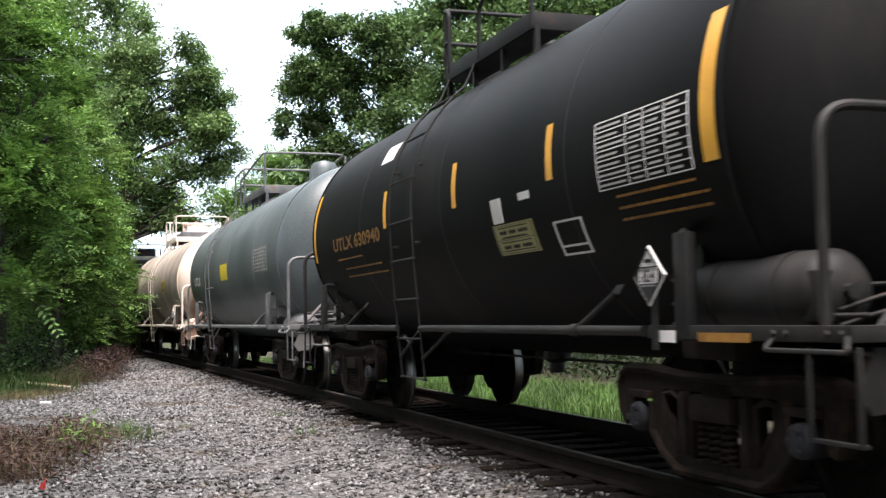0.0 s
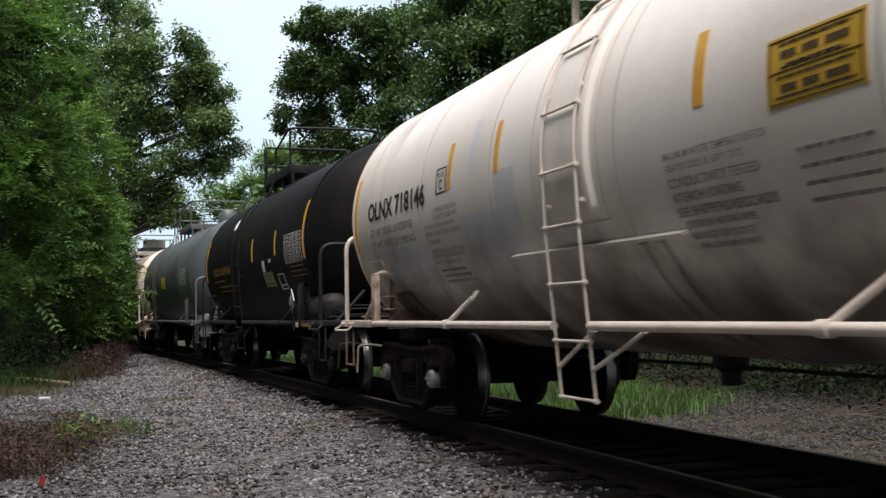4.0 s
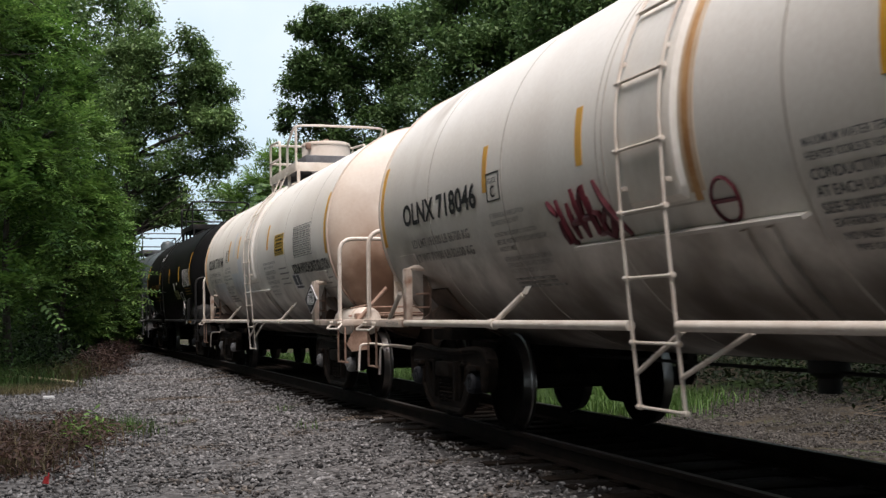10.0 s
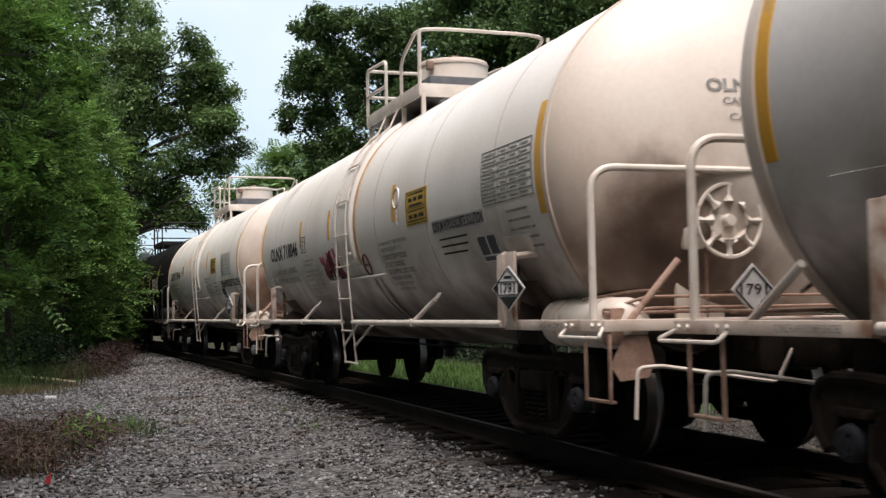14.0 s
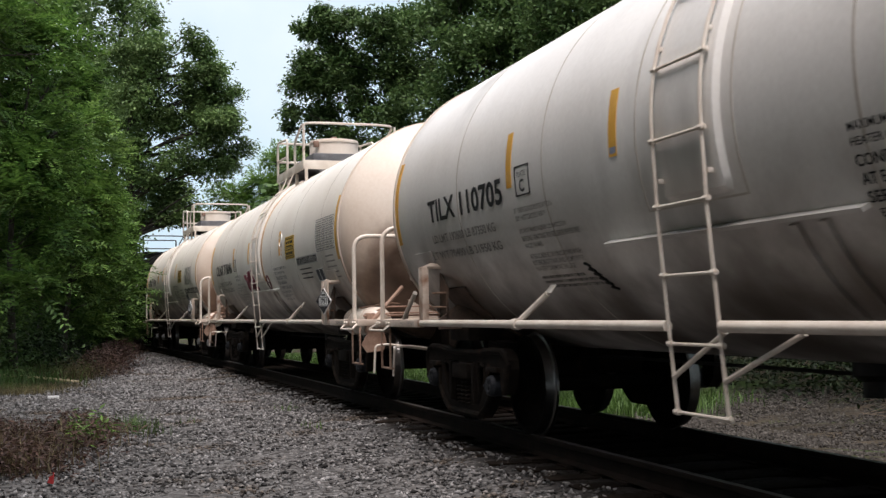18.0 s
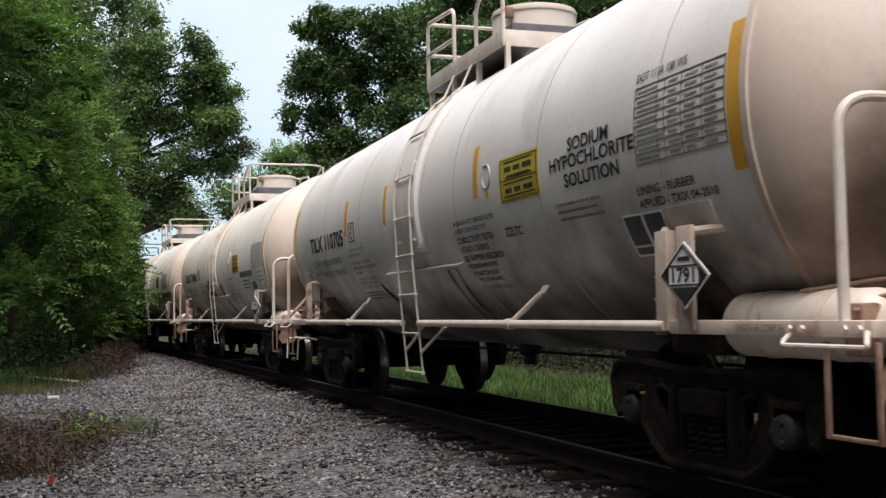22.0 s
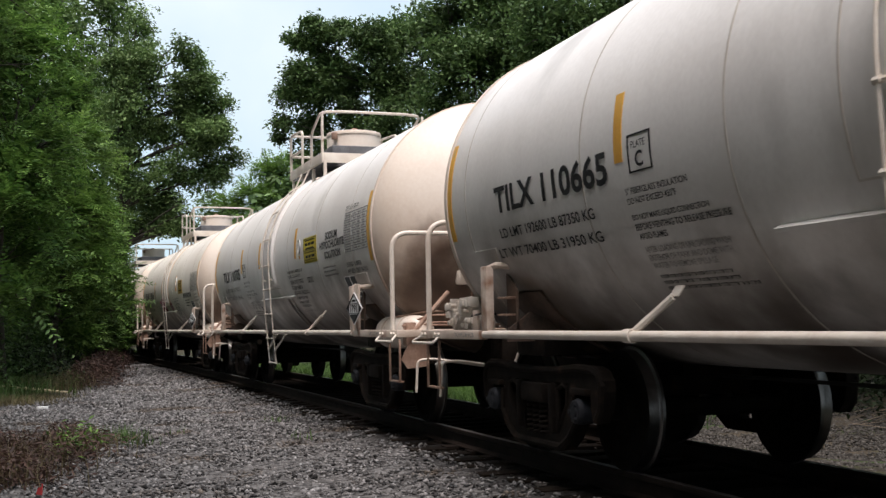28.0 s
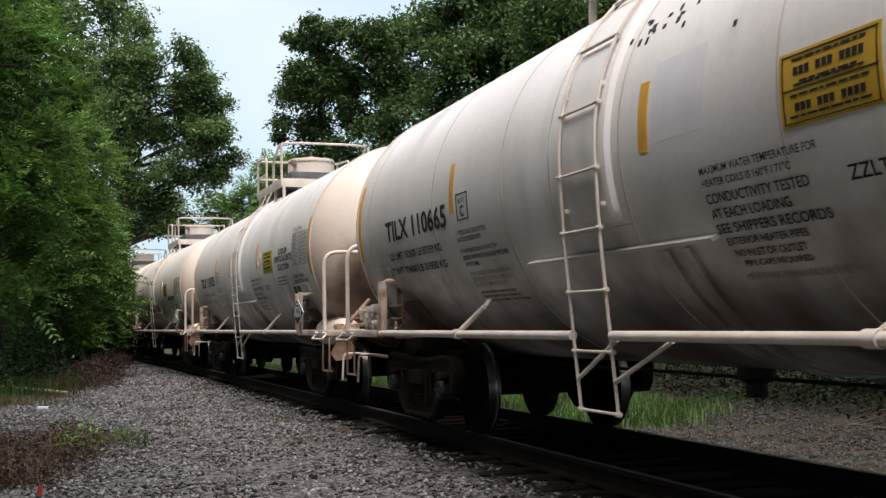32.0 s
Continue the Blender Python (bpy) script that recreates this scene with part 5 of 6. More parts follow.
words(tank, [("SODIUM HYPOCHLORITE SOLUTION", -3.49, -4.86, -11.5, 0.10)])
notice(tank, -4.58, -5.03, -27.3, -17.8)
warning(tank, -0.1, -1.0, TABLE_INK)
block(tank, -3.6, -4.4, -16.5, -22, 3, rng, INK, 0.9)
block(tank, -5.4, -5.95, -12, -24, 5, rng, None, 1.1)
head_words(tank, [("OLNX 718046", 0.95, 0.10)] + CAPACITY, 6.24, FADED)

for number, back, greyer in (("TILX 110705", L2, True), ("TILX 110665", L3, False)):
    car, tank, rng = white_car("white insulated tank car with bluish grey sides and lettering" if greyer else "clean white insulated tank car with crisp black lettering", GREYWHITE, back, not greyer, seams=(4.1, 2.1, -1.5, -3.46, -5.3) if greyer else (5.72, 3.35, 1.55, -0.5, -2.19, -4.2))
    stripe(tank, 2.84, 2.73, -5, 12.3)
    if greyer:
        stripe(tank, 0.97, 0.86, -5, 12.2)
        tube_bm = tube(bmesh.new(), [ring(a, -2.36, 1, 0.098) for a in np.linspace(0.9, 2 * math.pi + 0.5, 22)], 0.008, 6)
        part("ring_handle", tube_bm, GREYBAND, tank, "grey ring")
        stripe(tank, -2.34, -2.40, -6, -4.2, YELLOW, "tape_scrap", "scrap of yellow tape")
        stripe(tank, 0.96, 0.87, -5.2, -2.6, BLUE, "blue_smear", "blue smear")
        tag = bmesh.new()
        for k in range(5):
            tube(tag, [ring(0, 1.80 - 0.04 * k + q, -31.5 - 1.6 * k - w, 0) for q, w in ((0.05, 0), (-0.02, 1.2), (0.03, 2.0), (-0.06, 3.0))], 0.012, 4)
        part("spray_scrawl", tag, INK, tank, "small black spray tag")
    else:
        stripe(tank, -0.76, -0.87, -4.5, 12.3)
        stripe(tank, -0.92, -1.5, -3, 16, PALER, "paint_patch", "pale grey repainted patch")
    if greyer:
        stripe(tank, -2.03, -2.14, -5, 12.4)
    else:
        for k in range(16):     # black scuffs near the top
            xs, ps = -0.45 - 0.045 * k + rng.uniform(-0.1, 0.1), 26 + rng.uniform(-3, 5)
            stripe(tank, xs, xs - rng.uniform(0.01, 0.05), ps, ps + rng.uniform(0.4, 2.2), INK, "paint_scuff", "black scuff")
        stripe(tank, -1.73, -1.76, 16.8, 18.2, INK, "paint_scuff", "black scuff")
    car_data(tank, number, 5.0, -5.2, 0.22, [("LD LMT 192600 LB 87350 KG", 5.0, 3.25, -15.7, 0.08), ("LT WT 70400 LB 31950 KG", 5.15, 3.23, -22, 0.08)], 2.05, None if greyer else INK)
    plate_c(tank, 2.65, -3.7)
    words(tank, [('5" FIBERGLASS INSULATION', 2.75, 2.0, -12.4, 0.042), ("DO NOT EXCEED 450°F", 2.75, 2.15, -14.8, 0.042), ("DO NOT MAKE LIQUID CONNECTION", 2.75, 1.85, -19, 0.042),
                 ("BEFORE VENTING TO RELEASE PRESSURE", 2.75, 1.66, -21.4, 0.042), ("AVOID FLAMES", 2.75, 2.4, -23.8, 0.042)], FADED if greyer else INK, "small black lettering")
    words(tank, [("AFTER LOADING OR UNLOADING WASH", 2.75, 1.78, -27.4, 0.042), ("EXTERIOR OF TANK AND DOME WITH", 2.75, 1.8, -29.6, 0.042), ("WATER TO REMOVE SPILLAGE", 2.75, 2.0, -31.8, 0.042)], FADED, "faded small lettering")
    block(tank, 2.75, 1.7, -35, -38.5, 3, rng, None, 1.1)
    warning(tank, 0, 0, INK)
    words(tank, [("ZZLTC", -2.61, -2.97, -18.4, 0.075)])
    words(tank, [("VENT TANK WHEN UNLOADING", -1.43, -2.32, -37, 0.045)], FADED, "faded warning lettering")
    emergency_placard(tank, -2.67 if greyer else -2.21, -3.48 if greyer else -2.95, -9.3 if greyer else -8.2, 4.6 if greyer else 5.8, rng, PLACARD if greyer else AMBER_PLACARD)
    if greyer:
        stripe(tank, -2.72, -3.40, 5.0, 7.4, PALER, "paint_patch", "pale glue mark of an old notice")
    words(tank, [("SODIUM", -4.02, -4.66, 2.0, 0.10), ("HYPOCHLORITE", -3.70, -5.01, -2.5, 0.10), ("SOLUTION", -3.93, -4.78, -7.6, 0.10), ("DOT 111A 100 W5", -5.02, -5.63, 12.4, 0.06)])
    words(tank, [("LINING - RUBBER", -4.96, -5.65, -14.8, 0.055), ("APPLIED - TXIX 04-2010", -4.94, -5.86, -18, 0.055)])
    spec_table(tank, -5.02, -6.05, -8.6, 10, TABLE_INK, rng, 7)
    notice(tank, -4.65, -5.18, -31.4, -20.1)
    block(tank, -3.73, -4.56, -13.8, -18, 3, rng, None, 1.1)
    head_words(tank, [(number, 0.95, 0.10)] + CAPACITY, 6.24, INK)

# black car ahead of the white ones
SZ = 14.2
car, tank = tank_car("dull black tank car with amber lettering and yellow stripes", BLACK, BLACK, BLACKF, BLACKF, 6.63, 5.20, (1.08, 0.30), jacket=False, truck=4.45, bracket=4.27, post=4.75, tank_res=(1.15, 1.24, 0.22), drum=False)
CARS.append((car, SZ))
rng = random.Random(77)
o = 0.795
stripe(tank, 5.18, 5.07, -13, 24)
stripe(tank, -5.00, -5.15, -11, 22.4)
for x in (0.72, -1.6, -3.72):
    stripe(tank, x + o + 0.05, x + o - 0.05, -5.1, 10.7)
words(tank, [("UTLX 630940", 3.2 + o, 0.95 + o, -6.5, 0.17)], AMBER, "amber stencilled lettering")
block(tank, 3.1 + o, 1.6 + o, -14, -14, 1, rng, AMBER, 1.0)
block(tank, 2.8 + o, 0.9 + o, -19, -23, 2, rng, AMBER, 1.0)
block(tank, -4.7 + o, -5.8 + o, -14, -20, 3, rng, AMBER, 0.9)
spec_table(tank, -4.49 + o, -5.67 + o, -11.7, 5.5, SIGNWHITE, rng)
emergency_placard(tank, -2.45 + o, -3.28 + o, -24.5, -14.5, rng, FADED_PLACARD)
stripe(tank, -2.5 + o, -2.72 + o, -14, -6.2, SIGNWHITE, "torn_notice", "torn white notice")
stripe(tank, -3.1 + o, -3.32 + o, -8.5, -6.2, SIGNWHITE, "torn_notice", "torn white notice")
stripe(tank, 1.34 + o, 0.85 + o, 26, 35, SIGNWHITE, "notice_placard", "white notice near the tank top")
for x in (-3.65, -4.1):
    part("notice_frame", skin(bmesh.new(), x + o - 0.015, x + o + 0.015, -27.3, -17), SIGNWHITE, tank)
for a in (-27.3, -17.5, -24.8):
    part("notice_frame", skin(bmesh.new(), -3.65 + o, -4.1 + o, a, a + 0.6), SIGNWHITE, tank)
diamond(tank, -4.47, 1.53, 1.37, "1824", car, 0.77)
part("placard_holder", box(bmesh.new(), (-4.47, 1.505, 1.1), (0.05, 0.02, 0.34)), BLACKF, car)
part("edge_mark", box(bmesh.new(), (-5.35 + o, 1.479, 1.01), (0.2, 0.004, 0.07)), SIGNWHITE, car)
part("edge_mark", box(bmesh.new(), (-5.95 + o, 1.479, 1.01), (0.5, 0.004, 0.05)), AMBER, car)
head_words(tank, [("UTLX 630940", 0.95, 0.11), ("CAPY", 0.2, 0.05)], 5.20, YELLOW, 3.1)
end_diamond(car, -6.11, 0.0, 1.35, "1824")

# cars further ahead
car, tank = tank_car("blue-grey weathered tank car", BLUEGREY, BLUEGREY, BLUEGREYF, BLUEGREYF, 6.9, 5.5, (2.4, 1.85), jacket=False, truck=4.5, bracket=4.6, drum=False)
CARS.append((car, SZ + 6.63 + 6.9))
rng = random.Random(5)
words(tank, [("UTLX", 4.7, 3.7, -6, 0.2)], SIGNWHITE, "white lettering")
stripe(tank, 0.6, -0.3, -10, 3, PLACARD, "notice_placard", "yellow notice")
spec_table(tank, -3.4, -4.6, -10, 7, FADED, rng)
part("vent_dome", lathe(bmesh.new(), [(3.6, 0.0), (3.6, 0.28), (3.95, 0.28), (4.08, 0.2), (4.13, 0.0)], "z", 20, (-3.2, 0.1, 0)), BLUEGREY, car)

car, tank, rng = white_car("grimy brown-grey tank car with cream ends", DIRTY, -(SZ + 6.63 + 13.8 + 7.58))
emergency_placard(tank, -2.7, -3.4, -9, 5, rng)
spec_table(tank, -5.0, -6.0, -8.6, 9, FADED, rng)
words(tank, [("OLNX", 5.3, 4.2, -4, 0.23)])
car, tank = tank_car("black tank car with dull paint", BLACK, BLACK, BLACKF, BLACKF, 6.7, 5.3, (1.05, 0.30), jacket=False, truck=4.3, bracket=4.4)
CARS.append((car, SZ + 6.63 + 13.8 + 15.16 + 6.7))

build_ground()
build_ballast()
build_track()


# ================= plants =================
def leaf_faces(base, d, up, L, long):
    """Folded leaves of two triangles from base points, directions and lengths."""
    w = np.cross(d, up)
    w /= np.linalg.norm(w, axis=1)[:, None] + 1e-9
    nrm = np.cross(w, d)
    L = L[:, None]
    mid = base + d * L * 0.45
    fold = nrm * L * 0.07
    v = np.stack([base, mid + w * L / long / 2 + fold, base + d * L, mid - w * L / long / 2 + fold], 1).reshape(-1, 3)
    f = np.array([(0, 1, 2), (0, 2, 3)])[None] + 4 * np.arange(len(base))[:, None, None]
    return v, f.reshape(-1, 3)


def leaf_quads(pts, size, rng, droop=0.3, long=2.2):
    """A leaf at every point, turned at random."""
    n = len(pts)
    a = rng.uniform(0, 2 * np.pi, n)
    e = rng.normal(-droop, 0.45, n)
    d = np.stack([np.cos(a) * np.cos(e), np.sin(a) * np.cos(e), np.sin(e)], -1)
    up = np.stack([rng.normal(0, 0.5, n), rng.normal(0, 0.5, n), np.ones(n)], -1)
    return leaf_faces(pts, d, up, size * rng.uniform(0.7, 1.3, n), long)


def tufts(blobs, n, rng, gaps):
    """Places of leaf tufts in the outer part of each clump, and the ways they point."""
    vol = np.array([b[3] * (b[3] + b[4]) for b in blobs])
    B = np.array(blobs)[rng.choice(len(blobs), n, p=vol / vol.sum())]
    d = rng.normal(0, 1, (n, 3))
    d[:, 2] += 0.25
    d /= np.linalg.norm(d, axis=1)[:, None]
    lump = 0.80 + 0.22 * np.sin(d[:, 0] * 5 + B[:, 0]) * np.sin(d[:, 1] * 5 + B[:, 1] + B[:, 2]) + 0.14 * np.sin(d[:, 2] * 9 + B[:, 2] * 3)
    r = (rng.uniform(0.05, 1, n) ** 0.45) * lump * (1 + np.abs(rng.normal(0, 0.16, n)))
    c = B[:, :3] + d * np.stack([B[:, 3], B[:, 3], B[:, 4]], -1) * r[:, None]
    gap = np.sin(c[:, 0] * 2.1 + 1.3 * np.sin(c[:, 2] * 1.7)) + np.sin(c[:, 1] * 2.3 + c[:, 2] * 0.8) + np.sin(c[:, 2] * 2.6 + 0.9 * np.sin(c[:, 0] * 2.2))
    gap += 0.7 * np.sin(c[:, 0] * 6.1 + 2 * c[:, 2]) * np.sin(c[:, 2] * 5.3 + c[:, 1] * 3.1)
    keep = gap > gaps
    return c[keep], d[keep]


def fronds(c, d, rng, length, per, leaf):
    """Feathery compound leaves: a drooping stem with leaflets on both sides."""
    n = len(c)
    out = d * np.array([1, 1, 0.25]) + rng.normal(0, 0.35, (n, 3))
    out[:, 2] += 0.08
    out /= np.linalg.norm(out, axis=1)[:, None]
    side = np.cross(out, np.array([0, 0, 1.0]) + rng.normal(0, 0.25, (n, 3)))
    side /= np.linalg.norm(side, axis=1)[:, None]
    t = np.tile(np.linspace(0.15, 1, per // 2).repeat(2), n)
    s = np.tile([1.0, -1.0], n * (per // 2))
    k = np.repeat(np.arange(n), per)
    L = length * rng.uniform(0.7, 1.25, n)[k]
    base = c[k] + out[k] * (t * L)[:, None] - np.array([0, 0, 1.0]) * (0.16 * L * t ** 2)[:, None]
    ld = side[k] * s[:, None] * 0.85 + out[k] * 0.45 + rng.normal(0, 0.12, (len(k), 3))
    ld[:, 2] -= 0.10
    ld /= np.linalg.norm(ld, axis=1)[:, None]
    up = np.cross(side, out)[k] + rng.normal(0, 0.15, (len(k), 3))
    return leaf_faces(base, ld, up, leaf * (1.15 - 0.5 * t) * rng.uniform(0.8, 1.2, len(k)), 2.6)


def tree(name, label, x, y, blobs, n, leaf, material, trunk_r=0.22, seed=0, tuft=0.3, per=20, group="", feather=0.0):
    """A tree: tapered trunk, limbs to its clumps and a crown of leaves. blobs: dx, dy, height, radius across and up."""
    rng = np.random.default_rng(seed)
    t = new(name)
    z0 = float(height(np.array(x), np.array(y))) - 0.1
    t.matrix_basis = pose(x, y, z0)
    tagged(t, label, name.replace("_", " "), group)
    # spread the clumps in depth
    blobs = [(b[0], b[1] + (rng.uniform(-0.9, 0.9) * b[3] if b[1] == 0 else 0), *b[2:]) for b in blobs]
    top = max(b[2] for b in blobs)
    lean = rng.normal(0, 0.3, 2)
    stem = [(lean[0] * f * f + 0.12 * math.sin(5 * f + seed), lean[1] * f * f + 0.1 * math.cos(4 * f + seed), top * 0.92 * f) for f in np.linspace(0, 1, 9)]
    part("trunk", tube(bmesh.new(), stem, 0, 10, [trunk_r * (1.25 if i == 0 else 1) * (1 - 0.85 * i / 8) for i in range(9)]), BARK, t)
    for b in blobs:
        f = min(0.9, max(0.25, (b[2] - b[4] * 0.8) / (top * 0.92)))
        p = np.array(stem[int(f * 8)])
        q = np.array(b[:3])
        mid = (p + q) / 2 + np.array([0, 0, 0.12 * np.linalg.norm(q - p)])
        line = [tuple(p * (1 - u) ** 2 + mid * 2 * u * (1 - u) + q * u * u) for u in np.linspace(0, 1, 6)]
        part("limb", tube(bmesh.new(), line, 0, 7, [trunk_r * 0.24 * (1 - 0.85 * i / 5) for i in range(6)]), BARK, t)
    c, d = tufts(blobs, n // per, rng, -0.9 if feather else -1.1)
    if feather:
        v, f = fronds(c, d, rng, feather, per, leaf)
    else:
        k = np.repeat(np.arange(len(c)), per)
        e = rng.normal(0, 1, (len(k), 3))
        pts = c[k] + e / np.linalg.norm(e, axis=1)[:, None] * (rng.random(len(k)) ** 0.45)[:, None] * np.array([tuft, tuft, tuft * 0.7])
        v, f = leaf_quads(pts, leaf, rng, 0.35, 1.9)
    raw("crown", v, f, material, parent=t, kind="")
    pick = c[rng.choice(len(c), min(70, len(c)), replace=False)]
    bm = bmesh.new()
    B = np.array(blobs)
    for q in pick:
        b = B[np.argmin(np.linalg.norm(B[:, :3] - q, axis=1))][:3]
        tube(bm, [tuple(b), tuple((b + q) / 2 + rng.normal(0, 0.1, 3)), tuple(q)], 0, 4, [0.03, 0.02, 0.008])
    tagged(part("branchwork", bm, BARK, t), "thin bare branches within the crown", kind="stuff")
    return t


# tall dark tree that leans over the line
tree("oak_tree", "tall dark green broadleaf tree beside the track", -13.0, 47.0,
     [(2.51, 0, 13.56, 0.57, 0.74), (2.74, 0, 12.39, 0.70, 0.83), (3.37, 0, 11.55, 0.57, 0.57), (2.39, 0, 10.80, 0.91, 0.91), (3.84, 0, 9.52, 0.74, 0.83), (2.74, 0, 9.17, 1.09, 1.09), (3.67, 0, 8.18, 0.65, 0.65), (1.69, 0, 7.88, 0.98, 0.98), (2.62, 0, 7.58, 0.78, 0.78), (3.37, 0, 6.31, 0.78, 0.61), (1.69, 0, 6.59, 0.57, 0.57), (4.14, 0, 5.80, 0.48, 0.35), (2.39, 0, 5.54, 0.74, 0.39), (0.17, 0, 13.72, 1.04, 1.30), (0.80, 0, 12.32, 1.00, 1.00), (-0.53, 0, 12.09, 1.09, 1.09), (0.29, 0, 10.45, 1.20, 1.20), (1.45, 0, 9.52, 0.98, 0.98), (-0.18, 0, 8.58, 1.26, 1.26), (-0.65, 0, 6.83, 1.04, 1.04), (1.41, 0, 11.39, 0.70, 0.70), (0.64, 0, 7.06, 0.74, 0.74), (2.5, 0, 12.8, 0.75, 0.8), (2.97, 0, 11.7, 0.8, 0.8), (3.44, 0, 10.6, 0.8, 0.8), (4.0, 0, 10.9, 0.45, 0.45), (2.74, 0, 10.5, 0.9, 0.9), (2.4, 0, 11.4, 0.8, 0.8), (4.0, 0, 9.3, 0.7, 0.7), (4.5, 0, 8.6, 0.5, 0.5), (3.8, 0, 7.7, 0.6, 0.6), (2.86, 0, 6.75, 0.7, 0.7), (2.16, 0, 5.8, 0.7, 0.7), (1.2, 0, 6.2, 0.8, 0.6), (0.3, 0, 5.9, 0.8, 0.8), (1.9, 0, 6.7, 0.7, 0.7), (2.9, 0, 5.4, 0.5, 0.35), (1.2, 0, 5.6, 0.6, 0.38), (2.1, 0, 5.5, 0.6, 0.38), (3.4, 0, 9.2, 0.9, 0.9)], 74000, 0.165, LEAF_OAK, 0.3, 1, 0.36, 14)
tree("oak_tree", "tall dark green broadleaf tree beside the track", -16.4, 56,
     [(0.2, 0, 16.6, 2.0, 2.2), (1.6, 0, 14.0, 1.5, 1.8), (-1.6, 0, 14.0, 2.0, 2.2), (0.9, 0, 11.2, 1.9, 1.9), (-1.8, 0, 10.6, 2.1, 2.1), (1.2, 0, 8.2, 1.8, 1.8), (-1.6, 0, 7.4, 2.2, 2.0), (0.2, 0, 5.6, 2.0, 1.6), (-2.2, 0, 4.2, 2.0, 1.8), (0.2, 0, 3.0, 1.6, 1.4)],
     50000, 0.22, LEAF_OAK, 0.28, 2, 0.5, 14)
# yellow-green young trees and shrubs along the verge
k = 0
for x, y, hgt, w in ((-9.9, 26.0, 9.0, 1.9), (-11.6, 28.5, 12.6, 2.3), (-10.6, 32.0, 7.6, 1.9), (-12.3, 34.5, 9.6, 2.1), (-12.9, 39.0, 6.4, 1.8), (-14.7, 43.5, 7.2, 2.0), (-12.45, 41.5, 5.2, 1.1), (-13.6, 45.0, 6.4, 1.3), (-12.0, 37.0, 6.0, 1.4), (-14.5, 31.5, 15.0, 2.6), (-16.5, 40.0, 16.0, 2.6),
                     (-17.2, 49.0, 7.0, 2.3), (-20.6, 57.0, 7.0, 2.6), (-24.7, 67.0, 8.0, 3.0), (-28.0, 79.0, 9.0, 3.4), (-34.0, 92.0, 10.0, 4.0), (-43.0, 110.0, 11.0, 5.0)):
    k += 1
    r = random.Random(k)
    blobs = []
    for i in range(22):
        f, a = (0.24 if y < 36 else 0.16) + (0.74 if y < 36 else 0.82) * (i + r.random()) / 22, r.uniform(0, 6.28)
        reach = w * (0.95 - 0.55 * f) * r.uniform(0.45, 1.0)
        blobs.append((reach * math.cos(a), reach * math.sin(a), hgt * f, w * r.uniform(0.26, 0.42), w * r.uniform(0.16, 0.26)))
    tree("young_tree", "leafy yellow-green young tree on the verge", x, y, blobs, 30000 if y < 36 else 22000, 0.20 if y < 36 else 0.25, (LEAF_LIGHT, LEAF_MID, LEAF_MID)[k % 3], 0.1, 20 + k, 0.3, 14, "verge trees", 0.75 if y < 36 else 0.8)
tree("young_tree", "young tree with long drooping compound leaves", -9.4, 21.0, [(0.3, 0.2, 6.6, 1.3, 0.8), (-0.6, 0, 7.6, 1.3, 0.9), (0.8, 0.3, 7.8, 1.1, 0.8), (-0.8, 0.2, 5.6, 1.2, 0.8), (0.5, 0.4, 5.3, 0.8, 0.5)],
     9000, 0.17, LEAF_MID, 0.1, 41, 0.3, 14, "verge trees", 0.6)
# dark trees on the far side of the line
tree("broadleaf_tree", "dark green broadleaf tree behind the railway line", -2.0, 41.0, [(-3.38, 0, 9.80, 0.57, 0.53), (-2.87, 0, 10.61, 0.61, 0.49), (-3.59, 0, 8.88, 0.46, 0.46), (-3.69, 0, 8.33, 0.30, 0.19), (-1.96, 0, 11.33, 0.76, 0.64), (-2.26, 0, 10.00, 0.85, 0.85), (-2.57, 0, 8.78, 0.85, 0.85), (-1.34, 0, 10.41, 0.95, 0.95), (-2.57, 0, 12.45, 0.6, 0.3), (-2.2, 0, 12.0, 0.6, 0.4), (-1.9, 0, 10.9, 0.7, 0.6), (-2.9, 0, 10.1, 0.6, 0.6), (-3.0, 0, 12.0, 0.35, 0.25), (-1.55, 0, 12.35, 0.72, 0.46), (-1.75, 0, 7.76, 0.85, 0.85), (-2.67, 0, 7.51, 0.61, 0.42), (-0.94, 0, 8.98, 0.95, 0.95), (-0.53, 0, 11.63, 1.04, 1.04), (-3.18, 0, 11.88, 0.4, 0.22), (-2.87, 0, 11.63, 0.4, 0.28), (-0.73, 0, 7.15, 0.95, 0.95), (0.29, 0, 10.21, 1.14, 1.14), (0.39, 0, 8.68, 0.99, 0.99), (0.80, 0, 7.51, 0.91, 0.91), (1.27, 0, 10.41, 0.95, 0.95), (0.08, 0, 12.04, 0.95, 0.95), (0.9, 0, 12.3, 1.1, 0.9), (1.8, 0, 11.9, 1.1, 0.9)], 70000, 0.16, LEAF_DARK, 0.18, 60, 0.34, 14, "trees behind the line")
tree("broadleaf_tree", "dark green broadleaf tree behind the railway line", 2.0, 37.0, [(-0.8, 0, 9.4, 1.75, 1.75), (-1.7, 0, 7.8, 1.66, 1.66), (0.7, 0, 10.5, 1.84, 1.84), (-0.2, 0, 12.2, 1.84, 1.84), (1.7, 0, 8.9, 1.75, 1.75), (-1.5, 0, 11.3, 1.56, 1.56), (0.1, 0, 7.2, 1.84, 1.84), (-2.1, 0, 5.6, 1.66, 1.66), (0.1, 0, 5.0, 1.66, 1.66)], 80000, 0.18, LEAF_DARK, 0.26, 61, 0.4, 14, group="trees behind the line")
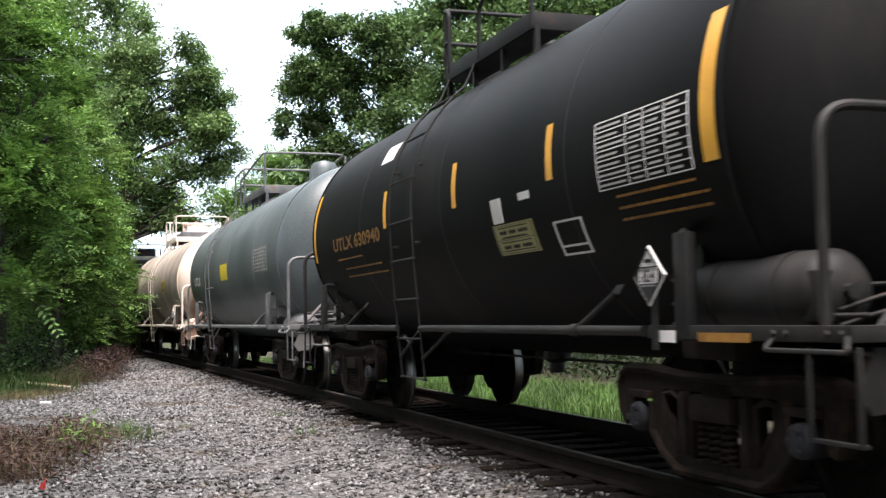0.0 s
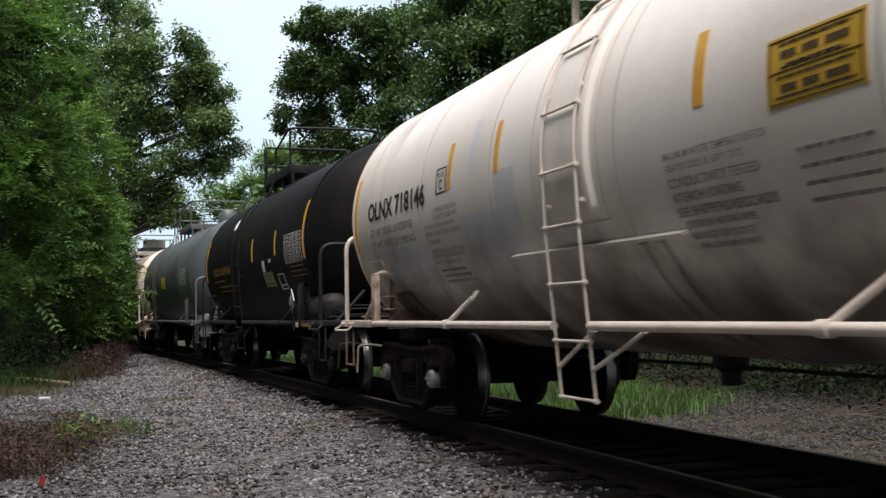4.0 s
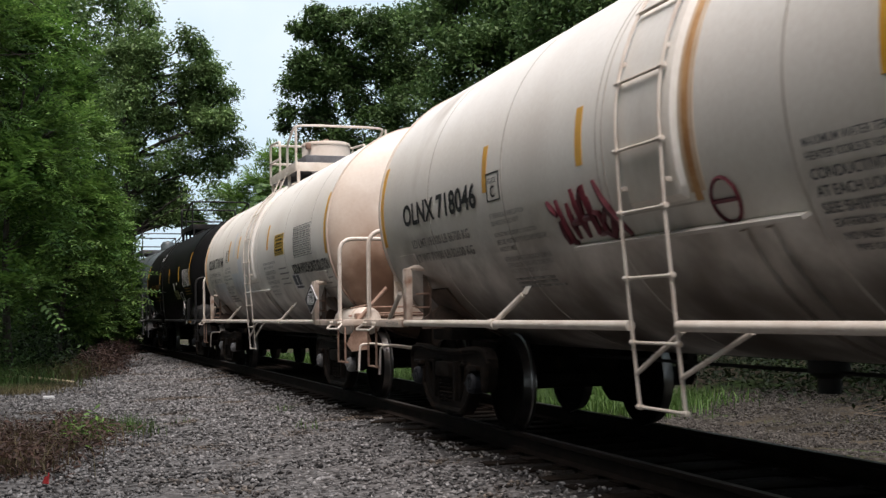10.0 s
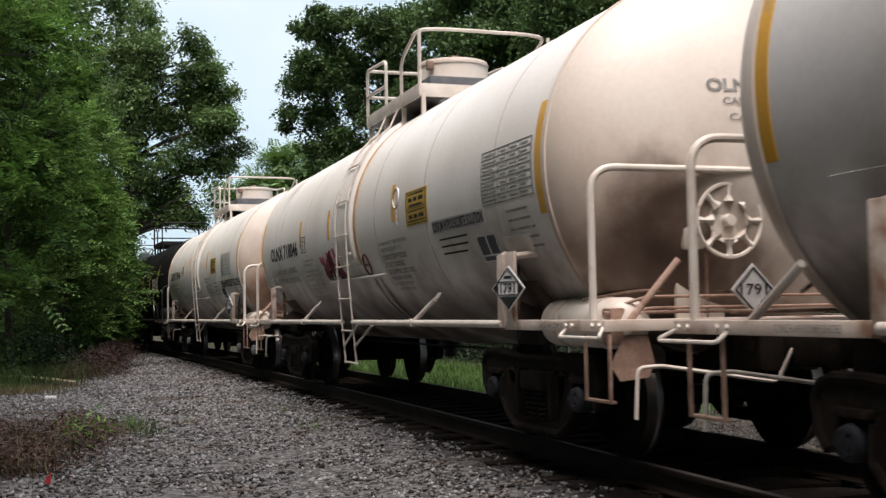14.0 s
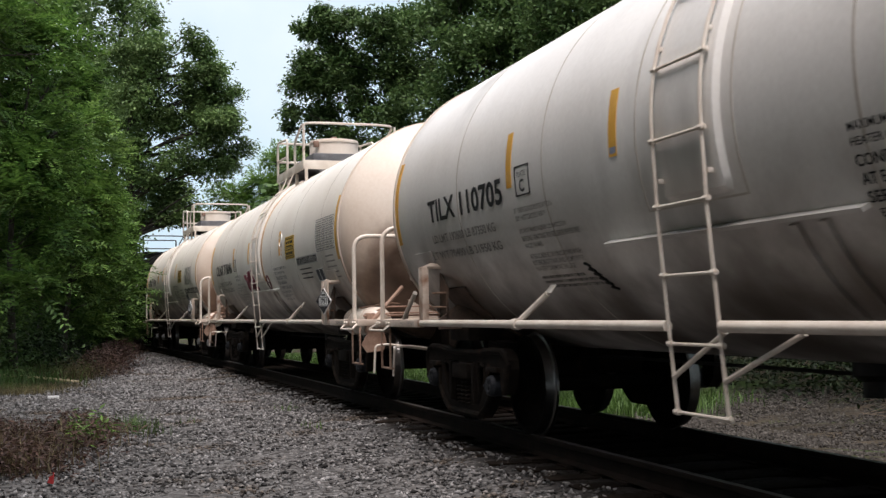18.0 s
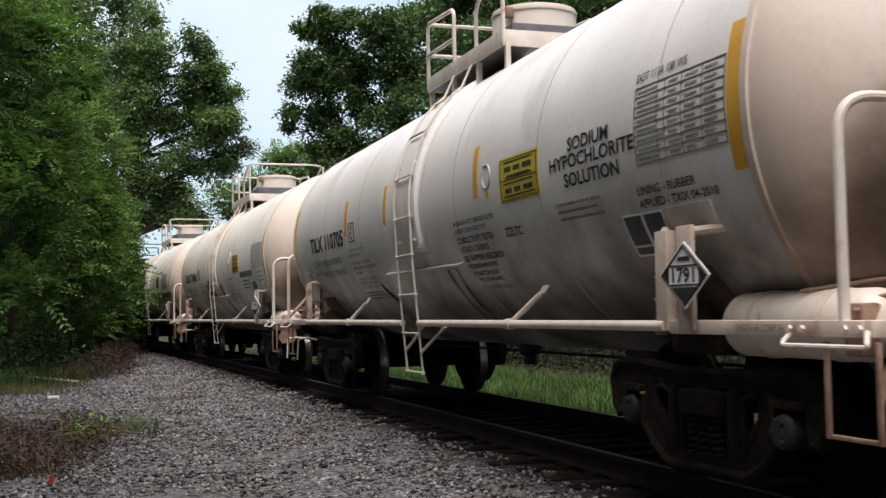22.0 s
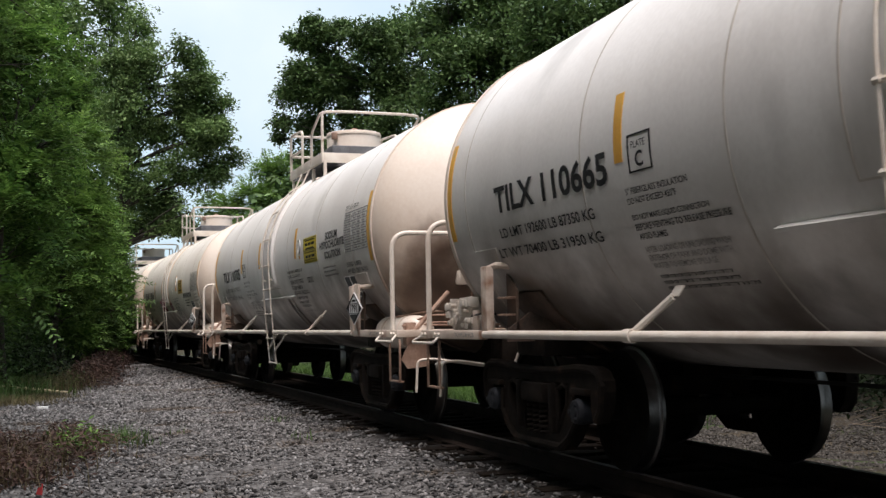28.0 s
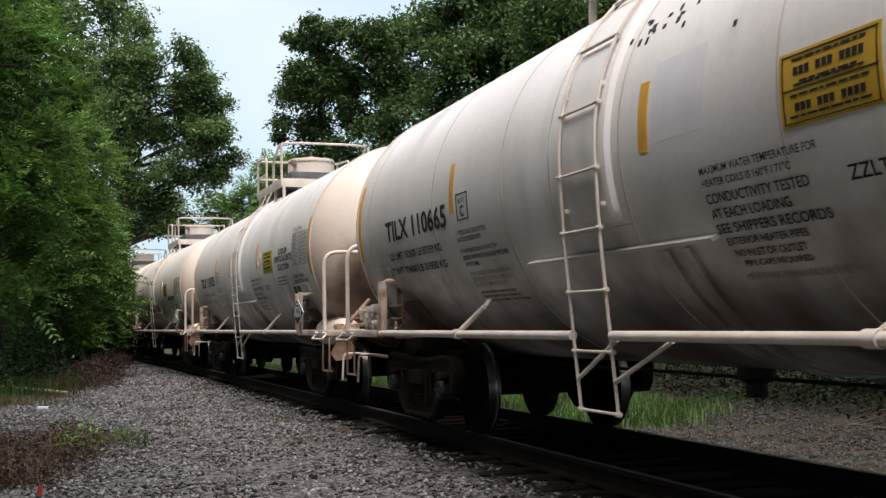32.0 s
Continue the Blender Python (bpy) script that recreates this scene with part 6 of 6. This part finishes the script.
tree("broadleaf_tree", "dark green broadleaf tree behind the railway line", 5.5, 33.0, [(-2.0, 0, 9.9, 1.80, 1.80), (-0.6, 0, 9.0, 1.80, 1.80), (0.2, 0, 10.8, 1.80, 1.80), (-1.1, 0, 7.1, 1.80, 1.80), (1.3, 0, 8.9, 1.80, 1.80), (1.0, 0, 6.3, 1.80, 1.80), (-0.3, 0, 4.8, 1.80, 1.80), (2.3, 0, 10.8, 1.97, 1.97), (3.0, 0, 7.2, 1.97, 1.97), (-2.0, 0, 5.6, 1.48, 1.48), (2.1, 0, 4.3, 1.80, 1.80)], 80000, 0.18, LEAF_DARK, 0.26, 62, 0.4, 14, group="trees behind the line")
tree("locust_tree", "pale yellow-green feathery tree far down the line", -15.2, 98,
     [(-0.6, 0, 12.6, 1.5, 1.5), (0.6, 0, 14.6, 1.5, 1.3), (2.6, 0, 14.6, 1.8, 1.5), (-2.2, 0, 10.6, 1.5, 1.5), (1.2, 0, 12.4, 2.2, 2.0), (-3.2, 0, 11.4, 1.1, 1.3), (0, 0, 9.5, 2.2, 2.0), (4.2, 0, 13.0, 2.0, 2.2), (5.8, 0, 14.2, 1.8, 1.8)], 60000, 0.30, LEAF_LIGHT, 0.3, 90, 0.4, 14, "", 1.0)
# woodland all round; trees out of view are added to block sky light
for i, (x, y, hgt) in enumerate(((-8, 66, 10), (-2, 62, 11), (5, 56, 11), (11, 46, 11), (14.5, 36, 12), (10.5, 27, 15), (9.8, 20, 15), (10.6, 13, 16), (11.6, 6, 16), (13, -1, 16),
                                 (-40, 110, 10), (-8, 92, 9), (-52, 130, 12), (-12.5, 15, 15), (-10.5, 9, 16), (-10, 3, 17), (-9.5, -3, 17), (-8.5, -9, 17), (-6, -16, 16), (-16, 8, 18), (-6.8, 1.5, 19), (-6.4, -4.5, 20), (-5.2, -10, 20), (-2, -16, 18), (-9, 6.5, 20), (-15, -2, 18), (-13, -10, 18), (-17, 21, 20), (-19, 33, 20), (-20.5, 60, 20), (-24, 46, 18), (-11, 14, 20))):
    f = hgt / 9
    tree("woodland_tree", "dark woodland tree; those out of view are added to block light", x, y, [(0, 0, 8.0 * f, 2.6, 2.2), (1.8, 0, 5.8 * f, 2.5, 2.0), (-1.8, 0, 5.2 * f, 2.5, 2.0), (0, 0.1, 3.4 * f, 2.6, 1.8), (1.2, 0.1, 1.8 * f, 2.4, 1.5), (-1.2, 0.1, 1.6 * f, 2.4, 1.5)],
         # denser crowns for the unseen light-blocking trees near the camera
         (13000 if -18 < x < -4 and y < 22 else 6500), 0.55, LEAF_DARK, 0.22, 120 + i, 0.6, 18, "distant woodland")


def undergrowth(name, label, spots, spread, tall, n, leaf, material, seed, long=2.2):
    """Low leafy growth over a stretch of ground: stems with leaves, in one mesh."""
    rng = np.random.default_rng(seed)
    S = np.array(spots)[rng.integers(0, len(spots), n)]
    d = rng.normal(0, 1, (n, 2)) * spread
    x, y = S[:, 0] + d[:, 0], S[:, 1] + d[:, 1]
    h = tall * rng.random(n) ** 1.3 * np.exp(-(d ** 2).sum(1) / (2 * spread ** 2) * 0.35)
    pts = np.stack([x, y, height(x, y) + 0.02 + h], -1)
    v, f = leaf_quads(pts, leaf, rng, 0.1, long)
    return raw(name, v, f, material, label)


def blades(name, label, spots, spread, tall, n, material, seed, width=0.012):
    """Grass blades."""
    rng = np.random.default_rng(seed)
    S = np.array(spots)[rng.integers(0, len(spots), n)]
    x, y = S[:, 0] + rng.normal(0, spread, n), S[:, 1] + rng.normal(0, spread, n)
    base = np.stack([x, y, height(x, y)], -1)
    a, L, t = rng.uniform(0, 2 * np.pi, n), tall * rng.uniform(0.25, 1.15, n), rng.normal(0, 0.75, n)
    d = np.stack([np.cos(a), np.sin(a), np.zeros(n)], -1)
    side = np.stack([-np.sin(a), np.cos(a), np.zeros(n)], -1) * width
    up = np.array([0, 0, 1.0])
    mid = base + up * (L * 0.55)[:, None] + d * (L * t * 0.3)[:, None]
    tip = base + up * (L * 0.95)[:, None] + d * (L * t)[:, None]
    v = np.stack([base - side, base + side, mid + side * 0.8, tip, mid - side * 0.8], 1).reshape(-1, 3)
    f = (np.array([(0, 1, 2), (0, 2, 4), (4, 2, 3)])[None] + 5 * np.arange(n)[:, None, None]).reshape(-1, 3)
    return raw(name, v, f, material, label)


verge = [(-7.9 - 0.245 * (y - 22) + dx, y) for y in np.arange(23.5, 66, 1.1) for dx in (-0.5, -1.4, -2.4)]
blades("verge_grass", "rough green grass on the verge under the trees", verge, 0.5, 0.42, 36000, GRASS, 31, 0.006)
edge = [(-7.75 - 0.245 * (y - 22) + dx, y) for y in np.arange(25.5, 66, 1.0) for dx in (0.1, -0.6)]
blades("verge_grass", "dry brown grass at the edge of the gravel", edge, 0.36, 0.42, 26000, GRASS_DRY, 32, 0.005)
blades("verge_grass", "short olive grass before the dead branch", [(-8.3 - 0.5 * k, 22.0 + 0.45 * m) for k in range(6) for m in range(5)], 0.28, 0.15, 4500, GRASS, 42, 0.005)
blades("verge_grass", "short straw-coloured grass on the gravel edge", [(-7.9 - 0.5 * k, 21.2 + 0.6 * m) for k in range(7) for m in range(5)], 0.3, 0.14, 12000, GRASS_DRY, 43, 0.005)
undergrowth("verge_weeds", "reddish dry weeds along the gravel edge", [(-8.2 - 0.27 * i, 27 + 1.1 * i) for i in range(20)], 0.35, 0.75, 9000, 0.10, LEAF_DRY, 33, 3.2)
undergrowth("verge_weeds", "low green weeds below the young trees, darkened for shade", [(-9.9 - 0.30 * i, 26.5 + 1.25 * i) for i in range(30)], 0.7, 1.1, 16000, 0.13, LEAF_SHADE, 34)
undergrowth("verge_weeds", "dark leafy brush between the young trees", [(-9.8 - 0.55 * k, 24.6 + 0.9 * m) for k in range(7) for m in range(5)], 0.4, 2.0, 16000, 0.12, LEAF_DARK, 46)
ferns = [(-4.5, 11.2), (-4.35, 12.0), (-4.7, 12.6), (-4.15, 11.0), (-4.0, 10.5), (-4.9, 12.0), (-4.4, 10.6), (-4.3, 12.9), (-5.0, 11.4), (-4.0, 12.4), (-3.9, 11.3), (-4.2, 13.5), (-3.8, 10.3), (-4.5, 13.9), (-5.2, 13.2)]
undergrowth("dry_ferns", "brown withered fern clump on the gravel", ferns, 0.24, 0.30, 6500, 0.085, LEAF_DRY, 35, 3.4)
blades("dry_ferns", "bleached stalks among withered ferns", ferns, 0.24, 0.34, 1300, GRASS_DRY, 44, 0.004)
undergrowth("green_shoots", "green shoots among withered ferns", [(-4.05, 13.3), (-3.95, 13.0), (-4.15, 12.7), (-4.0, 12.4)], 0.09, 0.36, 190, 0.12, LEAF_MID, 36, 3.5)
blades("gravel_weeds", "thin green weeds growing through the gravel", [(-3.95, 14.6), (-4.15, 15.0), (-3.6, 13.8), (-3.8, 14.2)], 0.16, 0.2, 260, GRASS, 37, 0.004)
blades("gravel_weeds", "sparse green weed in the gravel", [(-3.35, 15.2), (-2.3, 16.5), (-1.6, 14.0)], 0.10, 0.14, 60, GRASS, 45, 0.004)
far_side = [on_track(s + 0.7 * v, -2.3 - v)[:2] for s in range(16, 42) for v in (0, 0.7, 1.4, 2.1, 2.8)]
blades("far_grass", "bright green grass strip behind the rails", far_side, 0.35, 0.26, 36000, GRASS, 38, 0.007)
undergrowth("brush", "tangled brush behind the line, darkened for canopy shade", [on_track(s, -6.8 - v)[:2] for s in range(-2, 46) for v in (0, 1.2, 2.4)], 0.5, 2.4, 60000, 0.12, LEAF_SHADE, 39)
rng = random.Random(8)
bm = bmesh.new()
for i in range(170):
    x, y, _ = on_track(rng.uniform(3, 15), rng.uniform(-7.6, -5.4))
    a, L = rng.uniform(0, 6.28), rng.uniform(0.4, 1.3)
    z = float(height(np.array(x), np.array(y))) + 0.03
    tube(bm, [(x, y, z), (x + L / 2 * math.cos(a), y + L / 2 * math.sin(a), z + rng.uniform(0.02, 0.2)), (x + L * math.cos(a + 0.3), y + L * math.sin(a + 0.3), z + rng.uniform(0, 0.3))], 0.005, 4)
ob = part("fallen_twigs", bm, TWIG)
tagged(ob, "dry fallen twigs at the edge of the brush", "twigs", kind="stuff")

# ================= small things =================
bm = tube(bmesh.new(), [(-11.0, 25.0, -0.12), (-9.8, 24.9, -0.17), (-8.7, 24.8, -0.24), (-7.93, 24.7, -0.31)], 0, 8, [0.02, 0.03, 0.033, 0.024])
tagged(part("dead_branch", bm, STRAW), "pale dead branch lying on the grass", "branch")
bm = box(bmesh.new(), (-6.86, 20.0, -0.32), (0.19, 0.12, 0.05), Matrix.Rotation(0.4, 4, "Z"), bevel=0.012)
tagged(part("litter", bm, SIGNWHITE), "white scrap of litter on the gravel", "litter")
RED = mat("red_plastic", (0.30, 0.02, 0.02), (0.45, 0.04, 0.04), 6, 0.4, 0, 0.05, 40)
bm = bmesh.new()
tube(bm, [(-3.29, 9.62, -0.40), (-3.29, 9.64, -0.24)], 0.006, 6)
prism(bm, [(-3.335, -0.325), (-3.29, -0.335), (-3.285, -0.26), (-3.32, -0.275)], "y", 9.62, 9.625)
tagged(part("marker_flag", bm, RED), "small red plastic marker flag in the gravel", "flag")


# ================= movement =================
def motions():
    times = [i * 0.5 for i in range(65)]
    spin = [i * 0.2 for i in range(71)] + [14.3 + i * 0.3 for i in range(60)]
    spin = [t for t in spin if t < 32] + [32]
    for car, ahead in CARS:
        walk(car, [(t, track_pose(run(t) + ahead, car["truck"])) for t in times])
        for b in car.children:
            if b.name.startswith("bogie"):
                for w in b.children:
                    if w.name.startswith("wheelset"):
                        x = w.matrix_basis.translation.x
                        walk(w, [(t, pose(x, 0, 0.457) @ Matrix.Rotation(run(t) / 0.457, 4, "Y")) for t in spin])


motions()
